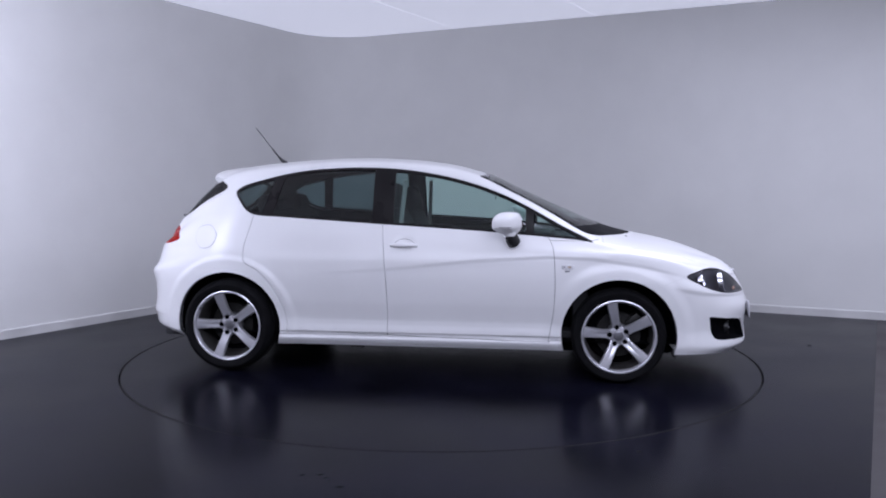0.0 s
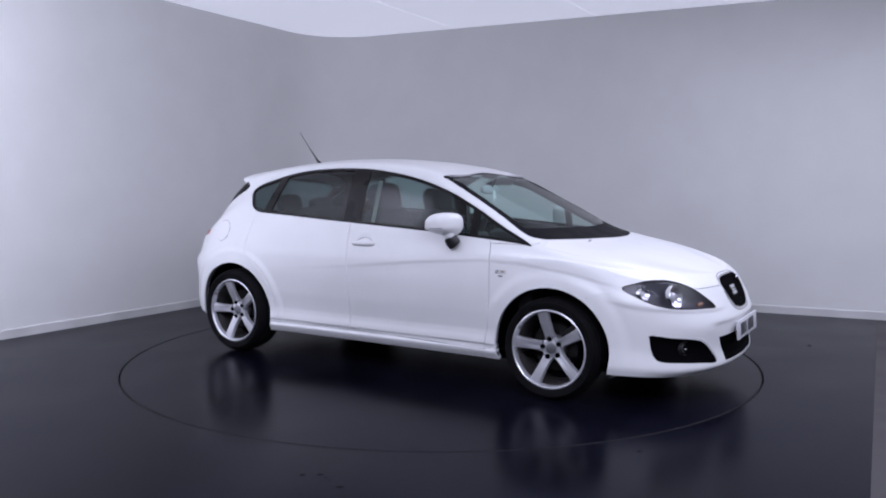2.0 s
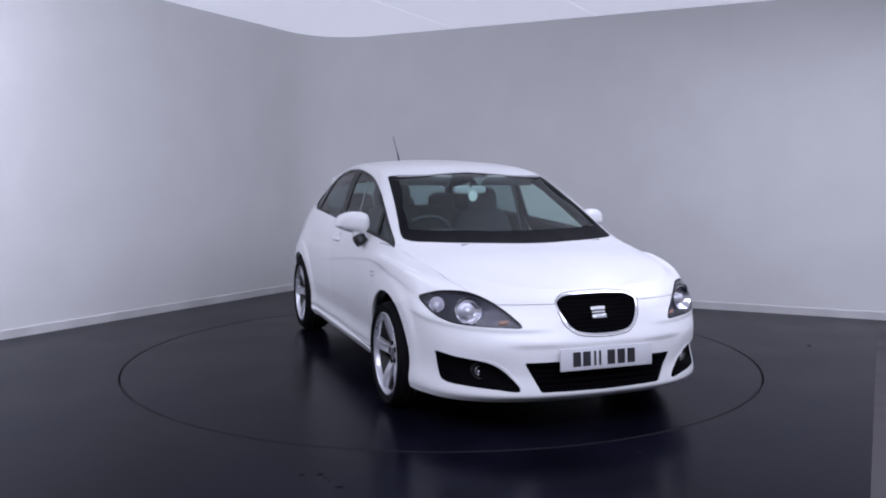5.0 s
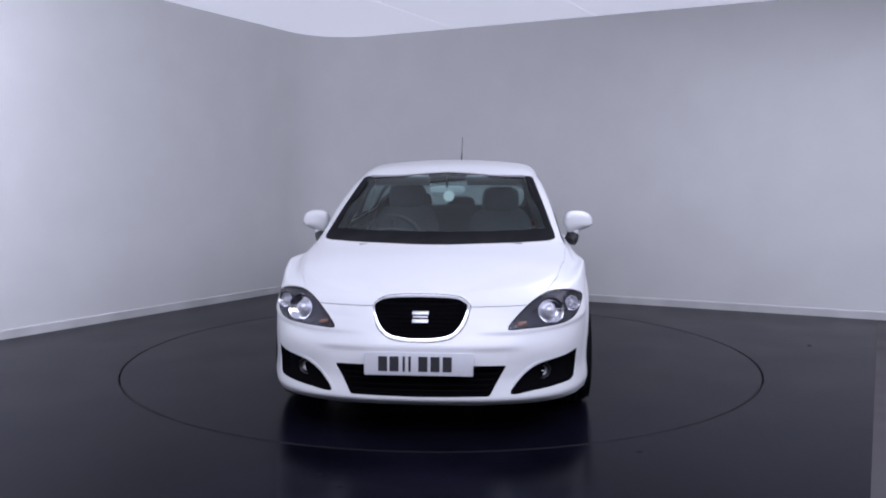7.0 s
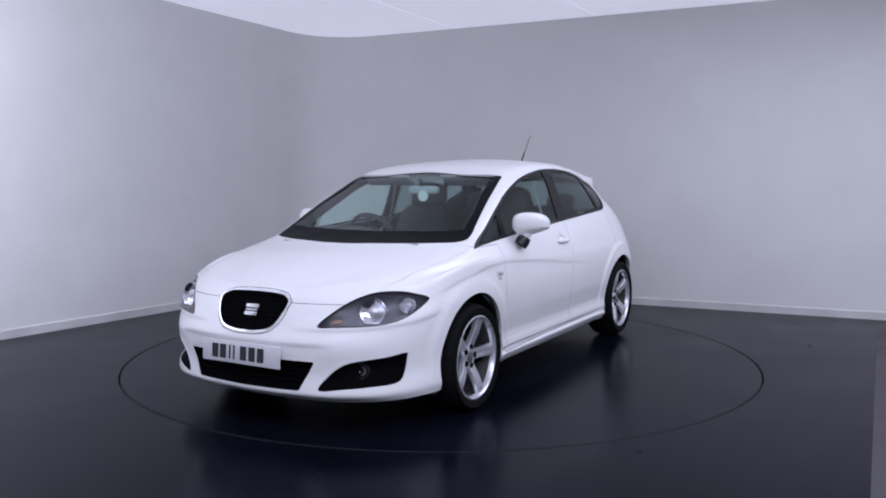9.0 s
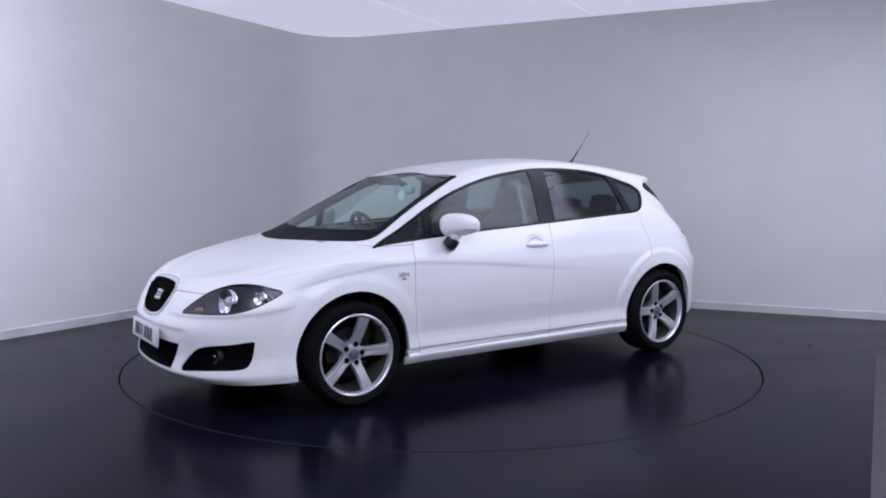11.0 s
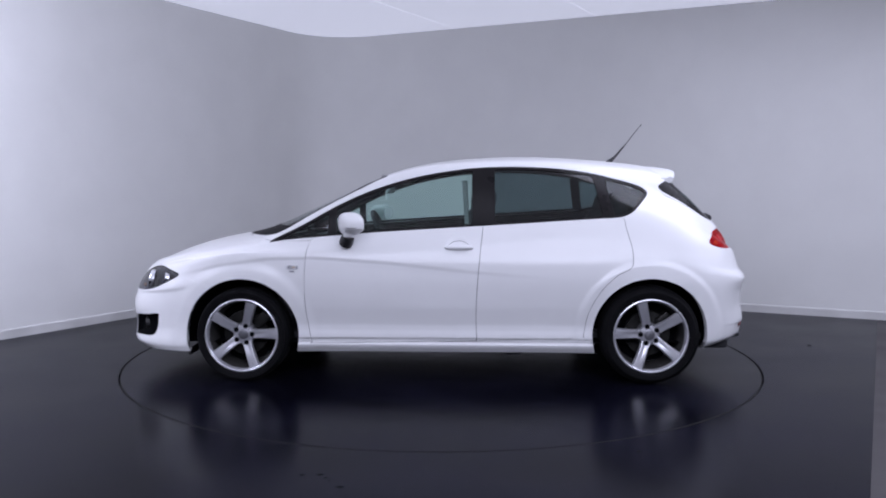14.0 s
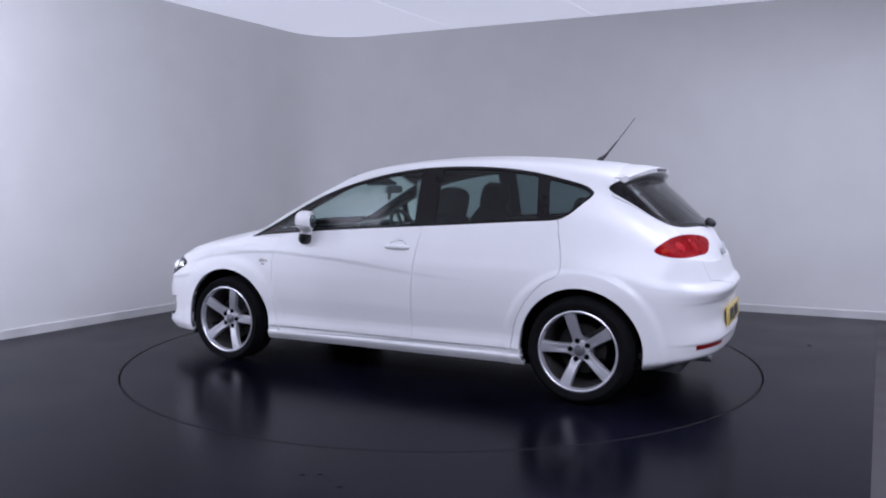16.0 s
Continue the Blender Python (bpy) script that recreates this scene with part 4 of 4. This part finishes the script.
    for q, h in np.concatenate([outline(((-.24, .66), (-.228, .694), (-.17, .714), (0, .720), (.17, .714), (.232, .697), (.254, .660), (.212, .576), (.16, .524), (.08, .506), (0, .503), (-.08, .506), (-.16, .524), (-.212, .576)), n=4)] * 1):
        p, n = near(skin, (abs(q), h), (3, 2))
        seam_pts.append((p.x + n.x * .0004, math.copysign(p.y + abs(n.y) * .0004, q), h))
    part("grille_seam", tube(seam_pts + seam_pts[:1], .0022, 6), GAP, back)
    for i in range(9):
        h = .535 + i * .0195
        half = .96 * np.interp(h, (.52, .58, .66, .70), (.11, .195, .238, .20))
        pts = []
        for q in np.linspace(-half, half, 9):
            p, n = near(skin, (abs(q), h), (3, 2))
            p = p - n * .016
            pts.append((p.x, math.copysign(p.y, q), h))
        part("grille_bar", tube(pts, .0032, 6), GRILLE, back)
    ep, en = near(skin, (0.0, .620), (3, 2))
    ep.y, en.y = 0, 0
    em = seat_on(ep, en.normalized(), .012)
    for k, (w, h) in enumerate(((.080, .020), (.074, .010), (.080, .020))):
        part("emblem_bar", box(w, .010, h, .003), BADGE, back, "silver emblem bar", m=em @ pose(0, 0, (1 - k) * .0205))
    low = bowl(inlet, INLET, .05, 2.5).put("lower_grille", GRILLE, fb, "black lower air intake", rim=0, both=True)
    for i in range(5):
        h = .262 + i * .027
        half = np.interp(h, (.24, .39), (.33, .42)) - .012
        pts = []
        for q in np.linspace(-half, half, 9):
            p, n = near(skin, (abs(q), h), (3, 2))
            p = p - n * .022
            pts.append((p.x, math.copysign(p.y, q), h))
        part("intake_bar", tube(pts, .0045, 6), GRILLE, low)
    for right in (False, True):
        rec = bowl(fog, FOG, .045, 2.0).put("fog_lamp_recess", GRILLE, fb, "black fog lamp recess", rim=0, right=right)
        rim_pts = []
        for q, h in outline(((.425, .246), (.488, .332), (.568, .386), (.66, .408), (.78, .420)), n=5)[:16]:
            p, n = near(skin, (q, h), (3, 2))
            p = p - n * .0025
            rim_pts.append((p.x, -p.y if right else p.y, p.z))
        part("intake_lip", tube(rim_pts, [.0055 * math.sin(math.pi * (k + .4) / len(rim_pts)) ** .5 for k in range(len(rim_pts))], 12), PAINT, fb)
        p, n = near(skin, (.655, .336), (3, 2))
        m = seat_on(p - n * .047, (n + Vector((1.2, 0, 0))).normalized(), 0.0, right=right)
        lamp = part("fog_lamp", lathe([(0, -.012), (.025, -.008), (.036, .006), (.040, .010), (.043, .004), (.043, -.02)], 36), BLACK, rec, m=m)
        part("fog_reflector", lathe([(0, -.004), (.016, -.002), (.024, .004), (.025, -.008), (0, -.01)], 32), ALLOY_DARK, lamp, m=m)
        part("fog_bulb", cushion(.014, .02, .014, 1, 10), CHROME, lamp, m=m @ pose(.004, .006, -.003))
    plate(car, 2.214, .403, PLATE_WHITE, -4, 1)
    plate(car, -2.016, .475, PLATE_YELLOW, 4, -1)

    # wheels: spoke angles as seen from outside
    for k, (wx, wz) in enumerate(WHEELS):
        wheel(car, wx, wz, False, (34, 3)[k])
        wheel(car, wx, wz, True, (6, 1)[k])
    # black wheel housings
    for wx, wz in WHEELS:
        for s in (-1, 1):
            bm = lathe([(.362, 0), (.366, .0), (.366, .27), (.0, .27), (.0, .26), (.362, .26)], 48, caps=False)
            for vert in list(bm.verts):
                if vert.co.z < -.05:
                    vert.co.z = -.05
            m = pose(wx, .815, wz) @ pose(0, 0, 0, 0, 0, 180) if s > 0 else pose(wx, -.815, wz)
            part("wheel_housing", bm, GRILLE, car, "black wheel arch liner", m=m)
    # underside
    part("underbody", box(3.15, 1.40, .06, .02), GRILLE, car, "black underbody", m=pose(.06, 0, .195))
    for s in (-1, 1):
        part("air_deflector", box(.015, .18, .05, .005), BLACK, car, m=pose(1.64, s * .73, .185, 0, -15, 0))
    part("exhaust_silencer", cushion(.30, .50, .13, .5), GRILLE, car, m=pose(-1.68, .28, .325))
    tip = part("exhaust_tip", lathe([(.026, .10), (.030, .10), (.030, -.06), (.026, -.06)], 28, closed=True), ALLOY_DARK, car, m=pose(-1.86, .46, .268, 0, 0, 90))
    part("exhaust_pipe", tube([(.6, .10, .16), (-.6, .12, .16), (-1.3, .2, .22), (-1.7, .3, .25)], .028, 12), ALLOY_DARK, car)
    part("gearbox_sump", cushion(.5, .62, .16, .5), GRILLE, car, m=pose(1.25, 0, .20))
    for s in (-1, 1):
        part("jacking_bracket", box(.10, .04, .05, .01), BLACK, car, m=pose(-.45, s * .62, .16))

    cabin(car, skin)
    door_mirror(car, False)
    door_mirror(car, True)

    # handles, badges, fuel flap, aerial, wipers, spoiler
    for right in (False, True):
        p, n = near(skin, (-.09, .852), (0, 2))
        m = seat_on(p, n, -.014, right=right)
        door = doors[1 if right else 0]
        # grey arc drawn in for the shade line of the handle hollow
        arc = []
        for a in np.linspace(.05, math.pi - .05, 19):
            q, k = near(skin, (-.088 + .066 * math.cos(a), .866 + .034 * math.sin(a)), (0, 2))
            q = q - k * .0004
            arc.append((q.x, -q.y if right else q.y, q.z))
        part("handle_shade_arc", tube(arc, [.0004] + [.0014] * 17 + [.0004], 8), GAP, door)
        h = part("door_handle", cushion(.185, .034, .030, .65, 16), PAINT, door, m=m)
        p, n = near(skin, (.968, .735), (0, 2))
        m = seat_on(p, n, -.002, right=right)
        bd = part("wing_badge", box(.074, .004, .026, .0015, 1), BADGE, car, "small silver wing badge", m=m)
        part("badge_mark", box(.022, .005, .012, .001, 1), BADGE_RED, bd, "copper-coloured enamel mark", m=m @ pose(-.012, .0006, 0))
        part("badge_mark", box(.010, .005, .010, .001, 1), BADGE_DARK, bd, m=m @ pose(.020, .0006, 0))
        part("badge_line", box(.030, .003, .008, .001, 1), BADGE_DARK, car, "small dark badge strip", m=seat_on(*near(skin, (.966, .708), (0, 2)), -.0015, right=right))
    flap, _ = body.cut(np.where(body.v[:, 1] > .4, inside(np.array(FUEL), body.v[:, 0], body.v[:, 2]), 1.0))
    flap.moved(-.0025).put("fuel_flap", PAINT, car, rim=.004, right=True)
    ring_pts = []
    for fx, fz in FUEL + FUEL[:1]:
        p, n = near(skin, (fx, fz), (0, 2))
        ring_pts.append((p.x + n.x * .0005, -(p.y + n.y * .0005), p.z + n.z * .0005))
    part("flap_seam", tube(ring_pts, .0016, 6), GAP, car)
    foot = part("aerial", tube([(-1.150, 0, 1.400), (-1.160, 0, 1.415), (-1.178, 0, 1.432), (-1.196, 0, 1.447), (-1.206, 0, 1.459)], [.024, .021, .014, .0095, .0075], 16), BLACK, car, "black roof aerial on a tapered foot")
    part("aerial_rod", tube([(-1.20, 0, 1.452), (-1.262, 0, 1.527), (-1.270, 0, 1.535), (-1.385, 0, 1.685)], [.0075, .0058, .0032, .0024], 8), BLACK, foot)
    part("rear_wiper", tube([(-1.862, 0, 1.02), (-1.852, -.12, 1.024), (-1.815, -.36, 1.03)], [.012, .008, .005], 8), BLACK, tg)
    part("wiper_boss", cushion(.07, .055, .05, .8, 14), BLACK, tg, m=pose(-1.868, 0, 1.02, 0, -35, 0))
    for s in (1, -1):
        part("wiper", tube([(1.36, s * .30 - .14, .905), (1.345, s * .28, .912), (1.31, s * .26 + .24, .915)], [.008, .006, .004], 8), BLACK, car, "black windscreen wiper")
    part("tailgate_emblem", box(.008, .085, .075, .003), BADGE, tg, m=pose(-1.948, 0, .865, 0, 10, 0))
    # roof spoiler: a swept lip, thin at its trailing edge
    bm = bmesh.new()
    rows = []
    for t in np.linspace(-1, 1, 41):
        yy = .545 * t
        bow = abs(t) ** 2.4
        lip = -1.565 + .075 * bow
        zt = 1.366 - .014 * t * t - .045 * bow
        root = -1.37
        zr = 1.385 - .032 * t * t - .052 * bow
        rows.append([bm.verts.new(c) for c in ((root, yy, zr), (root - .08, yy, zr - .004), (lip + .03, yy, zt + .001), (lip, yy, zt - .006), (lip + .006, yy, zt - .034 + .010 * bow), (lip + .05, yy, zt - .060), (root - .06, yy, zr - .085), (root, yy, zr - .05))])
    for a, b in zip(rows, rows[1:]):
        for i in range(8):
            bm.faces.new((a[i], a[(i + 1) % 8], b[(i + 1) % 8], b[i]))
    bm.faces.new(rows[0])
    bm.faces.new(rows[-1])
    sp = part("roof_spoiler", bm, PAINT, tg, "white roof spoiler")
    part("brake_light", box(.006, .26, .018, .002), BADGE_DARK, sp, "grey high-level brake light", m=pose(-1.563, 0, 1.347, 0, -12, 0))
    return car


car = build_car()

# ---- the turn of the table ----
# time and extra turn in degrees, fitted to the camera's view
VIEW_FIT = ((0, -.35), (1.5, .2), (3, .3), (4.5, .3), (6.5, .05), (8, -.3), (10, -.45), (12, -.42), (13.5, -.1), (14.7, .38), (16, .33))


def motions():
    rows, table = [], []
    for i in range(33):
        t = i * .5
        turn = -7.383 - 12.4856 * t + float(pchip(*pairs(VIEW_FIT), t))
        m = pose(0, 0, 0, 0, 0, turn)
        table.append((t, m))
        rows.append((t, m @ pose(-.0536, .0735, 0)))
    walk(disc, table)
    walk(car, rows)


motions()
